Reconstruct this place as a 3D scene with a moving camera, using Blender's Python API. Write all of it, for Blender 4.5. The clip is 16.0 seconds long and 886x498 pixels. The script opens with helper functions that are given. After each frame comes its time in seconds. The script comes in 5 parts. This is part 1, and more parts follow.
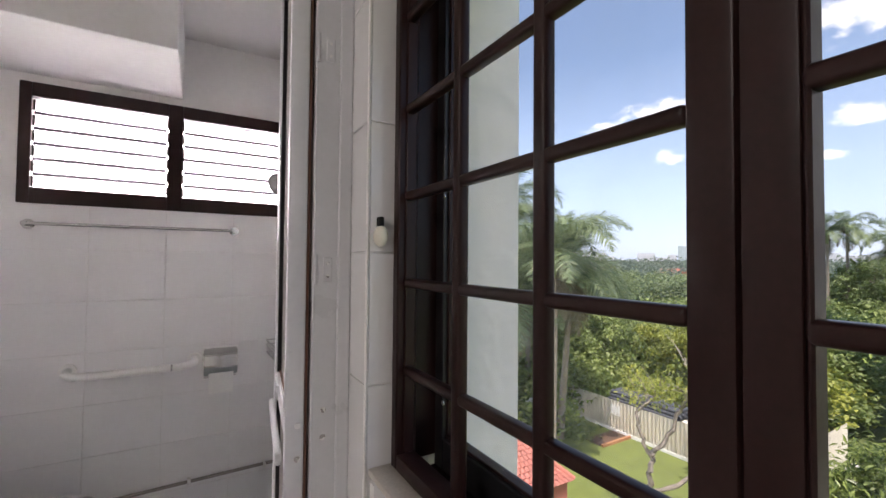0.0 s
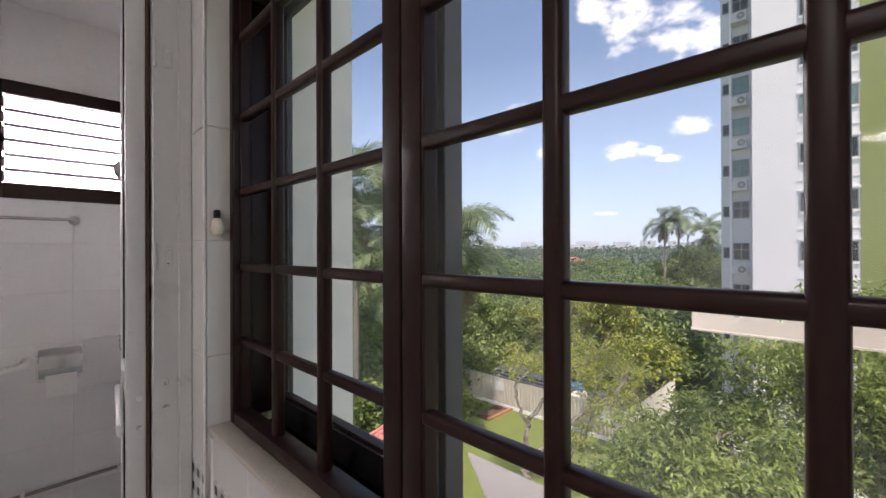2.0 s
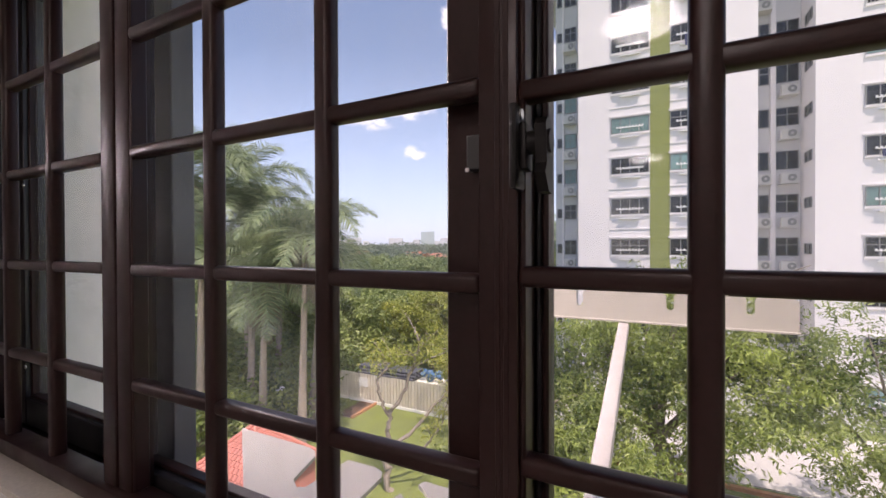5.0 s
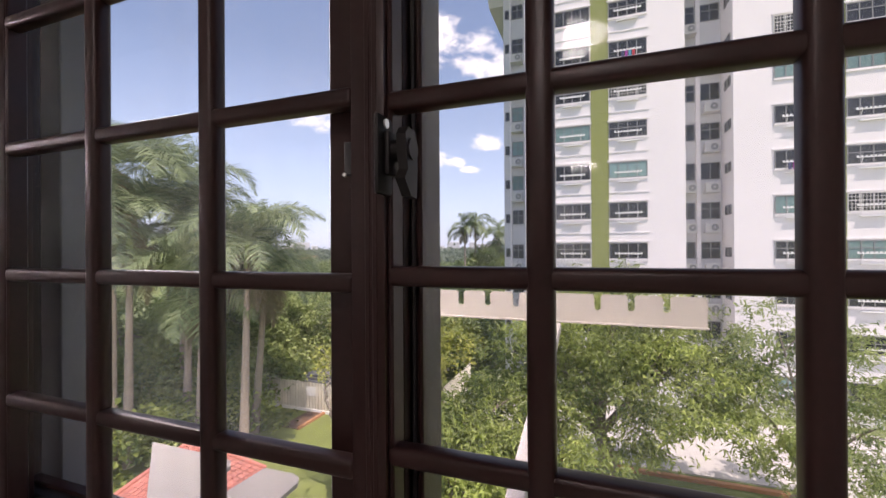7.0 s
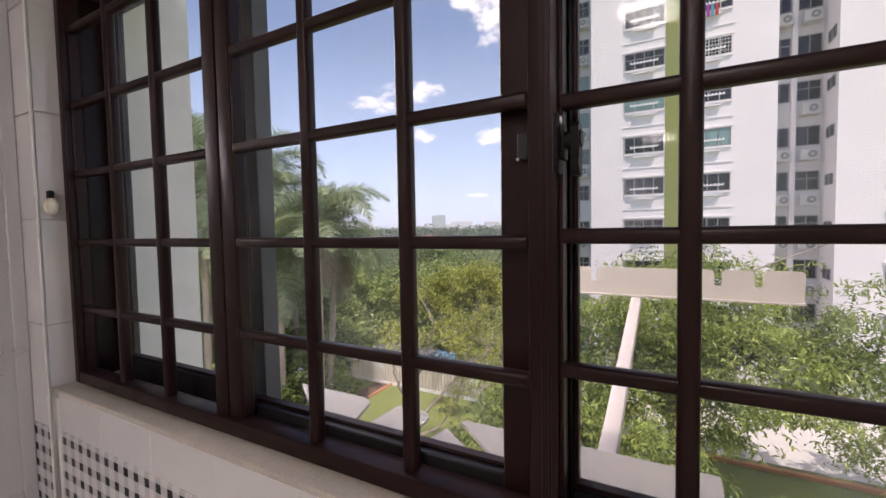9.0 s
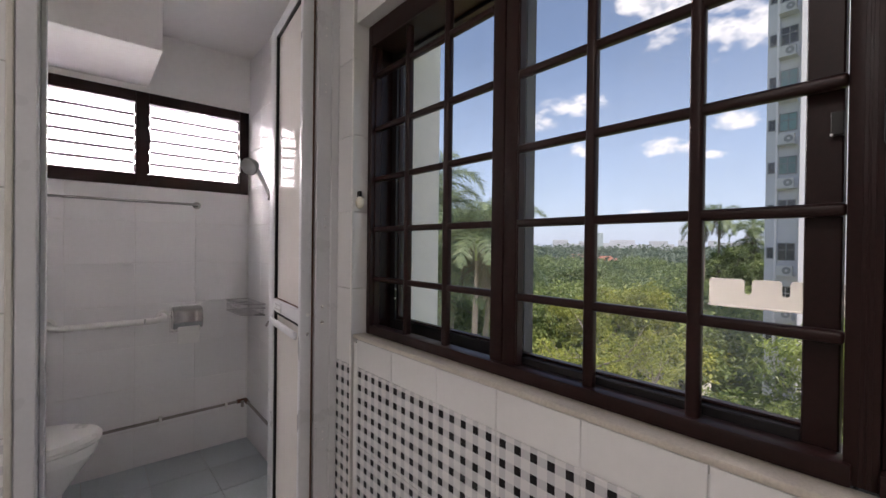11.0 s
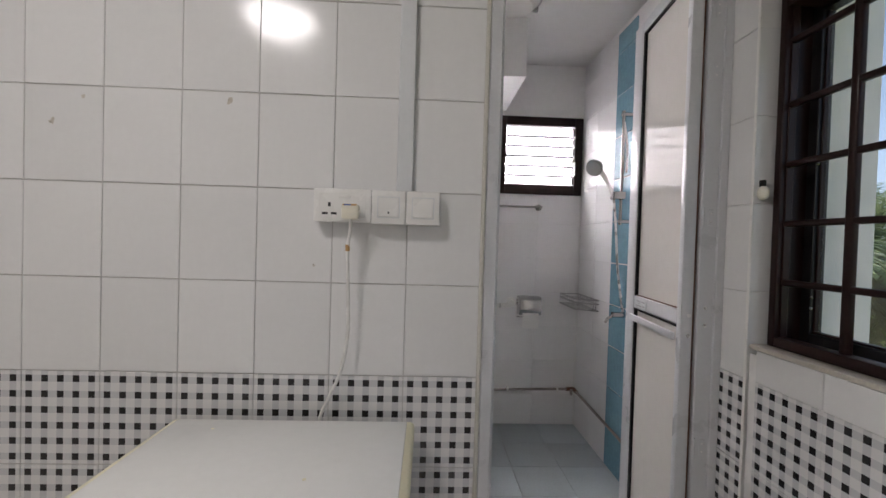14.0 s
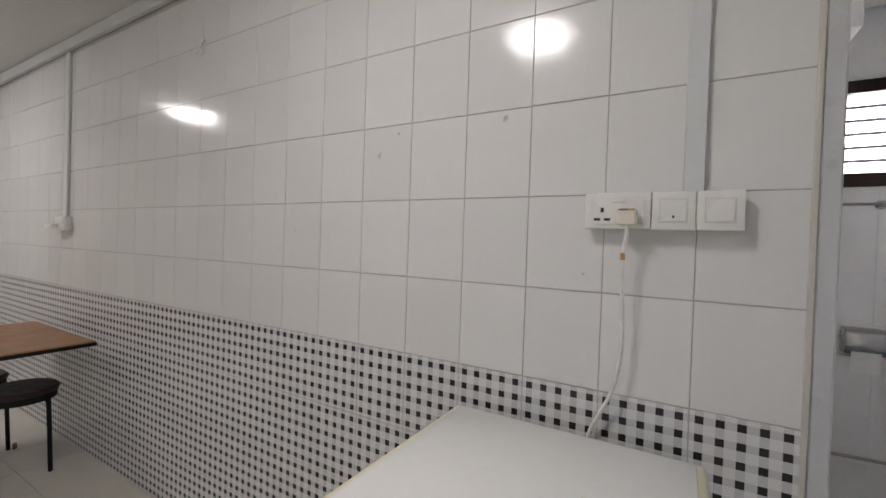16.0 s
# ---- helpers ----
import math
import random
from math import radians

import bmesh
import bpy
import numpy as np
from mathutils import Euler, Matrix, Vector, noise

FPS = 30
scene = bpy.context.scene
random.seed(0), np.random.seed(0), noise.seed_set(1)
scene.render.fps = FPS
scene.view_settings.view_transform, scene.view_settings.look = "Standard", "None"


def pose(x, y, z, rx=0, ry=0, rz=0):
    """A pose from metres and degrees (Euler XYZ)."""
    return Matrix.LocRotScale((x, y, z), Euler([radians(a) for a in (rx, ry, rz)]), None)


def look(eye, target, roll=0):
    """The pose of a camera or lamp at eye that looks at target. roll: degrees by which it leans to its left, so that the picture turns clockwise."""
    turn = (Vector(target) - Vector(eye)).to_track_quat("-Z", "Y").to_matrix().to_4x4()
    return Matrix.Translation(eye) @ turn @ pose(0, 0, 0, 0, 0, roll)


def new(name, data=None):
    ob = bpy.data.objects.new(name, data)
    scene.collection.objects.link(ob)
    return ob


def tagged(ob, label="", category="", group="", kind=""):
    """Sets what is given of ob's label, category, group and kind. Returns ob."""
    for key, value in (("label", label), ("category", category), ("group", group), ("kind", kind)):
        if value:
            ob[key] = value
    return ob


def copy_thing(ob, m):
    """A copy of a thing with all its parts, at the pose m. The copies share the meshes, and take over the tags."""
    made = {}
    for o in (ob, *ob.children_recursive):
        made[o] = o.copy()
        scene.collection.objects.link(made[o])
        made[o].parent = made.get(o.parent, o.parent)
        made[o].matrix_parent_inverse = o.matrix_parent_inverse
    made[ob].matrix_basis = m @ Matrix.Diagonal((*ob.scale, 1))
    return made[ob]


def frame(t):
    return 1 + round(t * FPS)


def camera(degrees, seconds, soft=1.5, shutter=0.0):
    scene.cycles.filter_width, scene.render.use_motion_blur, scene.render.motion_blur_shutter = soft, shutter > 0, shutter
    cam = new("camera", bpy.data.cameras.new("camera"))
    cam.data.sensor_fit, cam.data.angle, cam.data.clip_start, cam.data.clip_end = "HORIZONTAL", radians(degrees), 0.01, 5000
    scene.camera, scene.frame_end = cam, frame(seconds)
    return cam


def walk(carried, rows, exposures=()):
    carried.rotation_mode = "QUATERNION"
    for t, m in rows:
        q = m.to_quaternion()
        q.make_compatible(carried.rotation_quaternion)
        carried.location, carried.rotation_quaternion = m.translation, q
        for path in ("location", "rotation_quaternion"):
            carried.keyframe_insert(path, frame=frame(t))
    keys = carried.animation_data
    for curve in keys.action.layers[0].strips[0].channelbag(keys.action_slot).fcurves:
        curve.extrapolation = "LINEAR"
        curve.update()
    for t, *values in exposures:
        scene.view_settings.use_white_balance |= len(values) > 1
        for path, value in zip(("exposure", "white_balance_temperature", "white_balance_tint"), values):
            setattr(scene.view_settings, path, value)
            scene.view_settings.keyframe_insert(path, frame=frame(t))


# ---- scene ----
cam = camera(93.9, 16.0)
EXPOSURES = [(0, 1.04, 6800, 15), (2.5, 0.8, 6860, 17), (3.5, 0.86, 7000, 21), (5, 0.87, 7080, 24), (8.5, 0.82, 7040, 23), (11, 0.59, 6800, 16), (12.5, 0.57, 6700, 13), (14.5, 0.65, 6570, 10), (16, 0.68, 6570, 10)]
PATH = [
    (0, (-0.342, -0.723, 1.496), (0.675, 0.998, 1.549), 0.5),
    (0.5, (-0.333, -0.784, 1.489), (0.813, 0.854, 1.524), 0.4),
    (1, (-0.33, -0.832, 1.484), (0.927, 0.723, 1.503), 0.1),
    (1.5, (-0.336, -0.898, 1.489), (1.01, 0.581, 1.5), -0.0),
    (2, (-0.337, -0.978, 1.488), (1.078, 0.435, 1.492), -0.2),
    (2.5, (-0.333, -1.06, 1.489), (1.143, 0.289, 1.48), -0.4),
    (3, (-0.337, -1.121, 1.489), (1.2, 0.159, 1.478), -0.2),
    (3.5, (-0.329, -1.168, 1.483), (1.273, 0.03, 1.474), 0.0),
    (4, (-0.323, -1.203, 1.481), (1.347, -0.103, 1.463), -0.2),
    (4.5, (-0.328, -1.234, 1.483), (1.405, -0.234, 1.461), -0.2),
    (5, (-0.327, -1.264, 1.484), (1.458, -0.362, 1.468), -0.2),
    (5.2, (-0.327, -1.273, 1.483), (1.475, -0.405, 1.469), -0.3),
    (7.5, (-0.317, -1.338, 1.481), (1.564, -0.659, 1.487), -0.3),
    (8, (-0.348, -1.318, 1.483), (1.511, -0.582, 1.485), -0.5),
    (8.5, (-0.408, -1.286, 1.469), (1.408, -0.448, 1.462), -0.5),
    (8.7, (-0.433, -1.281, 1.471), (1.362, -0.401, 1.419), -0.7),
    (10.8, (-0.71, -1.212, 1.407), (0.667, 0.239, 1.395), 0.6),
    (11, (-0.729, -1.198, 1.399), (0.581, 0.314, 1.386), 0.7),
    (11.5, (-0.789, -1.174, 1.392), (0.334, 0.48, 1.37), 0.8),
    (12, (-0.831, -1.163, 1.387), (0.084, 0.615, 1.36), 1.0),
    (12.5, (-0.884, -1.153, 1.382), (-0.182, 0.72, 1.354), 1.3),
    (13, (-0.938, -1.144, 1.379), (-0.444, 0.794, 1.35), 1.6),
    (13.5, (-0.972, -1.139, 1.377), (-0.682, 0.84, 1.344), 1.7),
    (14, (-0.995, -1.132, 1.375), (-0.918, 0.866, 1.339), 1.7),
    (14.5, (-1.014, -1.128, 1.372), (-1.175, 0.865, 1.336), 1.6),
    (15, (-1.029, -1.12, 1.369), (-1.461, 0.832, 1.339), 1.6),
    (15.5, (-1.047, -1.113, 1.369), (-1.764, 0.754, 1.341), 1.7),
    (16, (-1.079, -1.122, 1.369), (-2.078, 0.611, 1.34), 1.9),
]
walk(cam, [(t, look(eye, target, roll)) for t, eye, target, roll in PATH], EXPOSURES)

# ---- world, sun, exposure ----
SUN_DIR = Vector((-0.27, -0.33, 0.90)).normalized()
world = bpy.data.worlds.new("world")
scene.world = world
world.use_nodes = True
wt = world.node_tree
wn = wt.nodes
wn.clear()
sky = wn.new("ShaderNodeTexSky")
sky.sky_type = "NISHITA"
sky.sun_disc = False
sky.sun_elevation = math.asin(SUN_DIR.z)
sky.sun_rotation = math.atan2(SUN_DIR.x, SUN_DIR.y)
sky.air_density, sky.dust_density, sky.ozone_density = 1.0, 0.8, 2.6
tc = wn.new("ShaderNodeTexCoord")
squash = wn.new("ShaderNodeMapping")
squash.inputs["Scale"].default_value = (1.0, 1.0, 1.9)
squash.inputs["Location"].default_value = (0.37, 0.12, 0.05)
wt.links.new(tc.outputs["Generated"], squash.inputs["Vector"])
puff = wn.new("ShaderNodeTexNoise")
puff.inputs["Scale"].default_value, puff.inputs["Detail"].default_value, puff.inputs["Roughness"].default_value = 17.0, 9.0, 0.58
wt.links.new(squash.outputs["Vector"], puff.inputs["Vector"])


def world_math(kind, a, b, c=None):
    n = wn.new("ShaderNodeMath")
    n.operation = kind
    for k, v in enumerate((a, b, c)):
        if v is None:
            continue
        if isinstance(v, (int, float)):
            n.inputs[k].default_value = v
        else:
            wt.links.new(v, n.inputs[k])
    return n.outputs[0]


def along(v):
    n = wn.new("ShaderNodeVectorMath")
    n.operation = "DOT_PRODUCT"
    wt.links.new(tc.outputs["Generated"], n.inputs[0])
    n.inputs[1].default_value = v
    return n.outputs["Value"]


# cumulus over the valley: bearing, height, half width and half height in degrees
CLOUDS = ((69.0, 26.8, 4.6, 3.4), (65.6, 28.5, 2.6, 1.6), (74.2, 25.0, 3.2, 3.6), (78.5, 23.5, 3.0, 2.4), (75.6, 14.6, 2.8, 1.3), (68.6, 12.4, 2.6, 1.2), (71.5, 11.9, 1.8, 0.9),
          (59.4, 12.5, 2.2, 1.1), (52.4, 16.3, 3.8, 1.2), (58.0, 18.0, 4.4, 1.5), (73.6, 10.9, 1.8, 0.6), (66.5, 4.6, 2.0, 0.35), (85.0, 20.0, 6.0, 3.0), (95.0, 30.0, 9.0, 5.0))
heap = -1.0
for az, el, half_w, half_h in CLOUDS:
    az, el = radians(az), radians(el)
    across = Vector((math.cos(az), -math.sin(az), 0)) / radians(half_w)
    upward = Vector((-math.sin(az) * math.sin(el), -math.cos(az) * math.sin(el), math.cos(el))) / radians(half_h)
    p, q = along(across), along(upward)
    dd = world_math("MULTIPLY_ADD", q, q, world_math("MULTIPLY", p, p))
    heap = world_math("MAXIMUM", world_math("SUBTRACT", 1.0, dd), heap)
ragged = world_math("MULTIPLY_ADD", puff.outputs["Fac"], 4.4, -2.2)
cover = wn.new("ShaderNodeValToRGB")
cover.color_ramp.elements[0].position, cover.color_ramp.elements[1].position = 0.03, 0.85
cover.color_ramp.interpolation = "EASE"
wt.links.new(world_math("MULTIPLY", world_math("ADD", heap, ragged), 0.6), cover.inputs["Fac"])
split = wn.new("ShaderNodeSeparateXYZ")
wt.links.new(tc.outputs["Generated"], split.inputs["Vector"])
haze = wn.new("ShaderNodeMapRange")
haze.inputs["From Min"].default_value, haze.inputs["From Max"].default_value = 0.0, 0.42
haze.inputs["To Min"].default_value, haze.inputs["To Max"].default_value = 0.75, 0.1
wt.links.new(split.outputs["Z"], haze.inputs["Value"])
veil = wn.new("ShaderNodeMixRGB")
veil.inputs["Color2"].default_value = (4.1, 5.1, 7.1, 1)
wt.links.new(haze.outputs["Result"], veil.inputs["Fac"])
wt.links.new(sky.outputs["Color"], veil.inputs["Color1"])
clouded = wn.new("ShaderNodeMixRGB")
clouded.inputs["Color2"].default_value = (7.6, 7.8, 8.1, 1)
wt.links.new(cover.outputs["Color"], clouded.inputs["Fac"])
wt.links.new(veil.outputs["Color"], clouded.inputs["Color1"])
back = wn.new("ShaderNodeBackground")
back.inputs["Strength"].default_value = 0.112
wt.links.new(clouded.outputs["Color"], back.inputs["Color"])
wout = wn.new("ShaderNodeOutputWorld")
wt.links.new(back.outputs["Background"], wout.inputs["Surface"])

sun = new("sun", bpy.data.lights.new("sun", "SUN"))
sun.data.energy, sun.data.angle, sun.data.color = 3.0, radians(0.6), (1.0, 0.96, 0.9)
sun.matrix_world = look((0, 0, 30), Vector((0, 0, 30)) - SUN_DIR)


# ---- materials ----
def material(name, color, rough=0.5, metal=0.0, vary=0.06, scale=8.0, bump=0.0, bump_scale=60.0, per="", spec=0.5, coat=0.0):
    """A plain surface with two scales of colour variation and fine relief."""
    m = bpy.data.materials.new(name)
    m.use_nodes = True
    t = m.node_tree
    b = t.nodes["Principled BSDF"]
    b.inputs["Metallic"].default_value = metal
    b.inputs["Specular IOR Level"].default_value = spec
    b.inputs["Coat Weight"].default_value = coat
    b.inputs["Coat Roughness"].default_value = 0.04
    co = t.nodes.new("ShaderNodeTexCoord")
    n1 = t.nodes.new("ShaderNodeTexNoise")
    n1.inputs["Scale"].default_value, n1.inputs["Detail"].default_value = scale, 6
    t.links.new(co.outputs["Object"], n1.inputs["Vector"])
    n2 = t.nodes.new("ShaderNodeTexNoise")
    n2.inputs["Scale"].default_value, n2.inputs["Detail"].default_value = scale * 11, 3
    t.links.new(co.outputs["Object"], n2.inputs["Vector"])
    add = t.nodes.new("ShaderNodeMath")
    add.operation = "ADD"
    t.links.new(n1.outputs["Fac"], add.inputs[0])
    t.links.new(n2.outputs["Fac"], add.inputs[1])
    last = add.outputs[0]
    if per:
        src = t.nodes.new("ShaderNodeObjectInfo" if per == "object" else "ShaderNodeNewGeometry")
        more = t.nodes.new("ShaderNodeMath")
        more.operation = "MULTIPLY_ADD"
        more.inputs[1].default_value, more.inputs[2].default_value = 0.8, -0.4
        t.links.new(src.outputs["Random" if per == "object" else "Random Per Island"], more.inputs[0])
        plus = t.nodes.new("ShaderNodeMath")
        t.links.new(more.outputs[0], plus.inputs[0])
        t.links.new(last, plus.inputs[1])
        last = plus.outputs[0]
    rng = t.nodes.new("ShaderNodeMapRange")
    rng.inputs["From Min"].default_value, rng.inputs["From Max"].default_value = 0.5, 1.5
    rng.inputs["To Min"].default_value, rng.inputs["To Max"].default_value = 1 - vary, 1 + vary
    t.links.new(last, rng.inputs["Value"])
    mul = t.nodes.new("ShaderNodeVectorMath")
    mul.operation = "SCALE"
    mul.inputs[0].default_value = color[:3]
    t.links.new(rng.outputs["Result"], mul.inputs["Scale"])
    t.links.new(mul.outputs["Vector"], b.inputs["Base Color"])
    rr = t.nodes.new("ShaderNodeMapRange")
    rr.inputs["From Min"].default_value, rr.inputs["From Max"].default_value = 0.3, 0.7
    rr.inputs["To Min"].default_value, rr.inputs["To Max"].default_value = rough * 0.8, min(1.0, rough * 1.25)
    t.links.new(n1.outputs["Fac"], rr.inputs["Value"])
    t.links.new(rr.outputs["Result"], b.inputs["Roughness"])
    if bump:
        nb = t.nodes.new("ShaderNodeTexNoise")
        nb.inputs["Scale"].default_value, nb.inputs["Detail"].default_value = bump_scale, 4
        t.links.new(co.outputs["Object"], nb.inputs["Vector"])
        bp = t.nodes.new("ShaderNodeBump")
        bp.inputs["Strength"].default_value, bp.inputs["Distance"].default_value = bump, 0.01
        t.links.new(nb.outputs["Fac"], bp.inputs["Height"])
        t.links.new(bp.outputs["Normal"], b.inputs["Normal"])
    return m


def ceramic(name, color, pattern=False):
    """Glazed wall tile, a little uneven; pattern: the printed black and grey gingham."""
    m = material(name, color, rough=0.13, vary=0.03, scale=5, per="object", bump=0.06, bump_scale=9)
    if not pattern:
        return m
    t = m.node_tree
    b = t.nodes["Principled BSDF"]
    co = t.nodes.new("ShaderNodeTexCoord")
    sep = t.nodes.new("ShaderNodeSeparateXYZ")
    t.links.new(co.outputs["Object"], sep.inputs[0])
    on = []
    for axis, pitch, shift in (("X", 0.0404, 0.5), ("Z", 0.042, 0.0)):
        a = t.nodes.new("ShaderNodeMath")
        a.operation = "MULTIPLY_ADD"
        a.inputs[1].default_value, a.inputs[2].default_value = 1 / pitch, shift + 40
        t.links.new(sep.outputs[axis], a.inputs[0])
        f = t.nodes.new("ShaderNodeMath")
        f.operation = "FRACT"
        t.links.new(a.outputs[0], f.inputs[0])
        c = t.nodes.new("ShaderNodeMath")
        c.operation = "COMPARE"
        c.inputs[1].default_value, c.inputs[2].default_value = 0.5, 0.215
        t.links.new(f.outputs[0], c.inputs[0])
        on.append(c)
    s = t.nodes.new("ShaderNodeMath")
    t.links.new(on[0].outputs[0], s.inputs[0])
    t.links.new(on[1].outputs[0], s.inputs[1])
    h = t.nodes.new("ShaderNodeMath")
    h.operation = "MULTIPLY"
    h.inputs[1].default_value = 0.5
    t.links.new(s.outputs[0], h.inputs[0])
    ramp = t.nodes.new("ShaderNodeValToRGB")
    ramp.color_ramp.interpolation = "CONSTANT"
    e = ramp.color_ramp.elements
    e[0].position, e[0].color = 0.0, (*color, 1)
    e[1].position, e[1].color = 0.25, (0.6, 0.6, 0.61, 1)
    k = e.new(0.75)
    k.color = (0.022, 0.02, 0.021, 1)
    t.links.new(h.outputs[0], ramp.inputs["Fac"])
    t.links.new(ramp.outputs["Color"], b.inputs["Base Color"])
    return m


def leafy(name, low, high, gloss=0.45):
    """Foliage whose tone differs from leaf to leaf and lets some light through."""
    m = bpy.data.materials.new(name)
    m.use_nodes = True
    t = m.node_tree
    b = t.nodes["Principled BSDF"]
    g = t.nodes.new("ShaderNodeNewGeometry")
    ramp = t.nodes.new("ShaderNodeValToRGB")
    ramp.color_ramp.elements[0].color, ramp.color_ramp.elements[1].color = (*low, 1), (*high, 1)
    co = t.nodes.new("ShaderNodeTexCoord")
    nz = t.nodes.new("ShaderNodeTexNoise")
    nz.inputs["Scale"].default_value, nz.inputs["Detail"].default_value = 0.3, 3
    t.links.new(co.outputs["Object"], nz.inputs["Vector"])
    patch = t.nodes.new("ShaderNodeMapRange")
    patch.inputs["From Min"].default_value, patch.inputs["From Max"].default_value = 0.35, 0.65
    patch.inputs["To Min"].default_value, patch.inputs["To Max"].default_value = -0.3, 0.42
    t.links.new(nz.outputs["Fac"], patch.inputs["Value"])
    both = t.nodes.new("ShaderNodeMath")
    both.operation = "MULTIPLY_ADD"
    both.inputs[1].default_value = 0.75
    t.links.new(g.outputs["Random Per Island"], both.inputs[0])
    t.links.new(patch.outputs["Result"], both.inputs[2])
    t.links.new(both.outputs[0], ramp.inputs["Fac"])
    t.links.new(ramp.outputs["Color"], b.inputs["Base Color"])
    b.inputs["Roughness"].default_value = gloss
    tr = t.nodes.new("ShaderNodeBsdfTranslucent")
    t.links.new(ramp.outputs["Color"], tr.inputs["Color"])
    mix = t.nodes.new("ShaderNodeMixShader")
    mix.inputs["Fac"].default_value = 0.42
    t.links.new(b.outputs[0], mix.inputs[1])
    t.links.new(tr.outputs[0], mix.inputs[2])
    t.links.new(mix.outputs[0], t.nodes["Material Output"].inputs["Surface"])
    return m


def glowing(name, color, strength):
    m = bpy.data.materials.new(name)
    m.use_nodes = True
    b = m.node_tree.nodes["Principled BSDF"]
    b.inputs["Base Color"].default_value = (0.8, 0.8, 0.8, 1)
    b.inputs["Emission Color"].default_value = (*color, 1)
    b.inputs["Emission Strength"].default_value = strength
    return m


def window_glass(name):
    """Thin clear pane: what passes through, and a Fresnel gloss."""
    m = bpy.data.materials.new(name)
    m.use_nodes = True
    t = m.node_tree
    t.nodes.clear()
    clear = t.nodes.new("ShaderNodeBsdfTransparent")
    clear.inputs["Color"].default_value = (0.955, 0.945, 0.94, 1)
    shine = t.nodes.new("ShaderNodeBsdfGlossy")
    shine.inputs["Roughness"].default_value = 0.03
    lw = t.nodes.new("ShaderNodeLayerWeight")
    pw = t.nodes.new("ShaderNodeMath")
    pw.operation = "POWER"
    pw.inputs[1].default_value = 4.0
    t.links.new(lw.outputs["Facing"], pw.inputs[0])
    fr = t.nodes.new("ShaderNodeMath")
    fr.operation = "MULTIPLY_ADD"
    fr.inputs[1].default_value, fr.inputs[2].default_value = 0.16, 0.008
    t.links.new(pw.outputs[0], fr.inputs[0])
    mix = t.nodes.new("ShaderNodeMixShader")
    t.links.new(fr.outputs[0], mix.inputs[0])
    t.links.new(clear.outputs[0], mix.inputs[1])
    t.links.new(shine.outputs[0], mix.inputs[2])
    dirt = t.nodes.new("ShaderNodeBsdfTranslucent")
    dirt.inputs["Color"].default_value = (0.8, 0.8, 0.8, 1)
    nz = t.nodes.new("ShaderNodeTexNoise")
    nz.inputs["Scale"].default_value, nz.inputs["Detail"].default_value = 9, 8
    co = t.nodes.new("ShaderNodeTexCoord")
    t.links.new(co.outputs["Object"], nz.inputs["Vector"])
    mr = t.nodes.new("ShaderNodeMapRange")
    mr.inputs["From Min"].default_value, mr.inputs["From Max"].default_value = 0.35, 0.8
    mr.inputs["To Min"].default_value, mr.inputs["To Max"].default_value = 0.006, 0.06
    t.links.new(nz.outputs["Fac"], mr.inputs["Value"])
    film = t.nodes.new("ShaderNodeMixShader")
    t.links.new(mr.outputs["Result"], film.inputs[0])
    t.links.new(mix.outputs[0], film.inputs[1])
    t.links.new(dirt.outputs[0], film.inputs[2])
    out = t.nodes.new("ShaderNodeOutputMaterial")
    t.links.new(film.outputs[0], out.inputs[0])
    return m


TILE_WHITE = ceramic("white_tile", (0.76, 0.755, 0.745))
TILE_WHITE.node_tree.nodes["Principled BSDF"].inputs["Specular IOR Level"].default_value = 0.36
TILE_CHECK = ceramic("gingham_tile", (0.76, 0.75, 0.74), True)
BATH_TILE = ceramic("bath_tile", (0.8, 0.79, 0.79))
BATH_TILE.node_tree.nodes["Principled BSDF"].inputs["Specular IOR Level"].default_value = 0.07
BLUE_TILE = material("blue_ribbed_tile", (0.2, 0.36, 0.45), 0.2, vary=0.18, scale=4)
GROUT = material("grout", (0.5, 0.48, 0.46), 0.9, vary=0.15, scale=20)
GROUT_PALE = material("pale_grout", (0.7, 0.69, 0.68), 0.8, vary=0.06, scale=16)
PLASTER = material("white_plaster", (0.78, 0.77, 0.75), 0.85, vary=0.04, scale=3, bump=0.12, bump_scale=45)
OUTER = material("outside_plaster", (0.92, 0.895, 0.85), 0.9, vary=0.03, scale=4, bump=0.5, bump_scale=22)
CEIL = material("ceiling_paint", (0.74, 0.73, 0.71), 0.9, vary=0.03, scale=2)
BROWN = material("brown_coated_aluminium", (0.02, 0.0078, 0.0068), 0.36, vary=0.3, scale=14, bump=0.015, bump_scale=220, spec=0.24)
BLACK_ALU = material("black_aluminium", (0.012, 0.011, 0.012), 0.4, vary=0.2, scale=12)
GREY_ALU = material("weathered_aluminium", (0.44, 0.42, 0.44), 0.45, vary=0.12, scale=10)
DULL_ALU = material("dull_dark_aluminium", (0.1, 0.095, 0.1), 0.5, vary=0.15, scale=12)
DOOR_ALU = material("white_aluminium", (0.6, 0.605, 0.62), 0.32, vary=0.05, scale=9)
DOOR_PANEL = material("cream_acrylic_panel", (0.7, 0.67, 0.63), 0.04, vary=0.03, scale=3, spec=0.035)
SEAL = material("brown_rubber_seal", (0.12, 0.05, 0.03), 0.7)
STEEL = material("brushed_steel", (0.75, 0.74, 0.73), 0.28, metal=0.9, vary=0.08, scale=25)
CHROME = material("chrome", (0.5, 0.49, 0.48), 0.1, metal=1.0, vary=0.03)
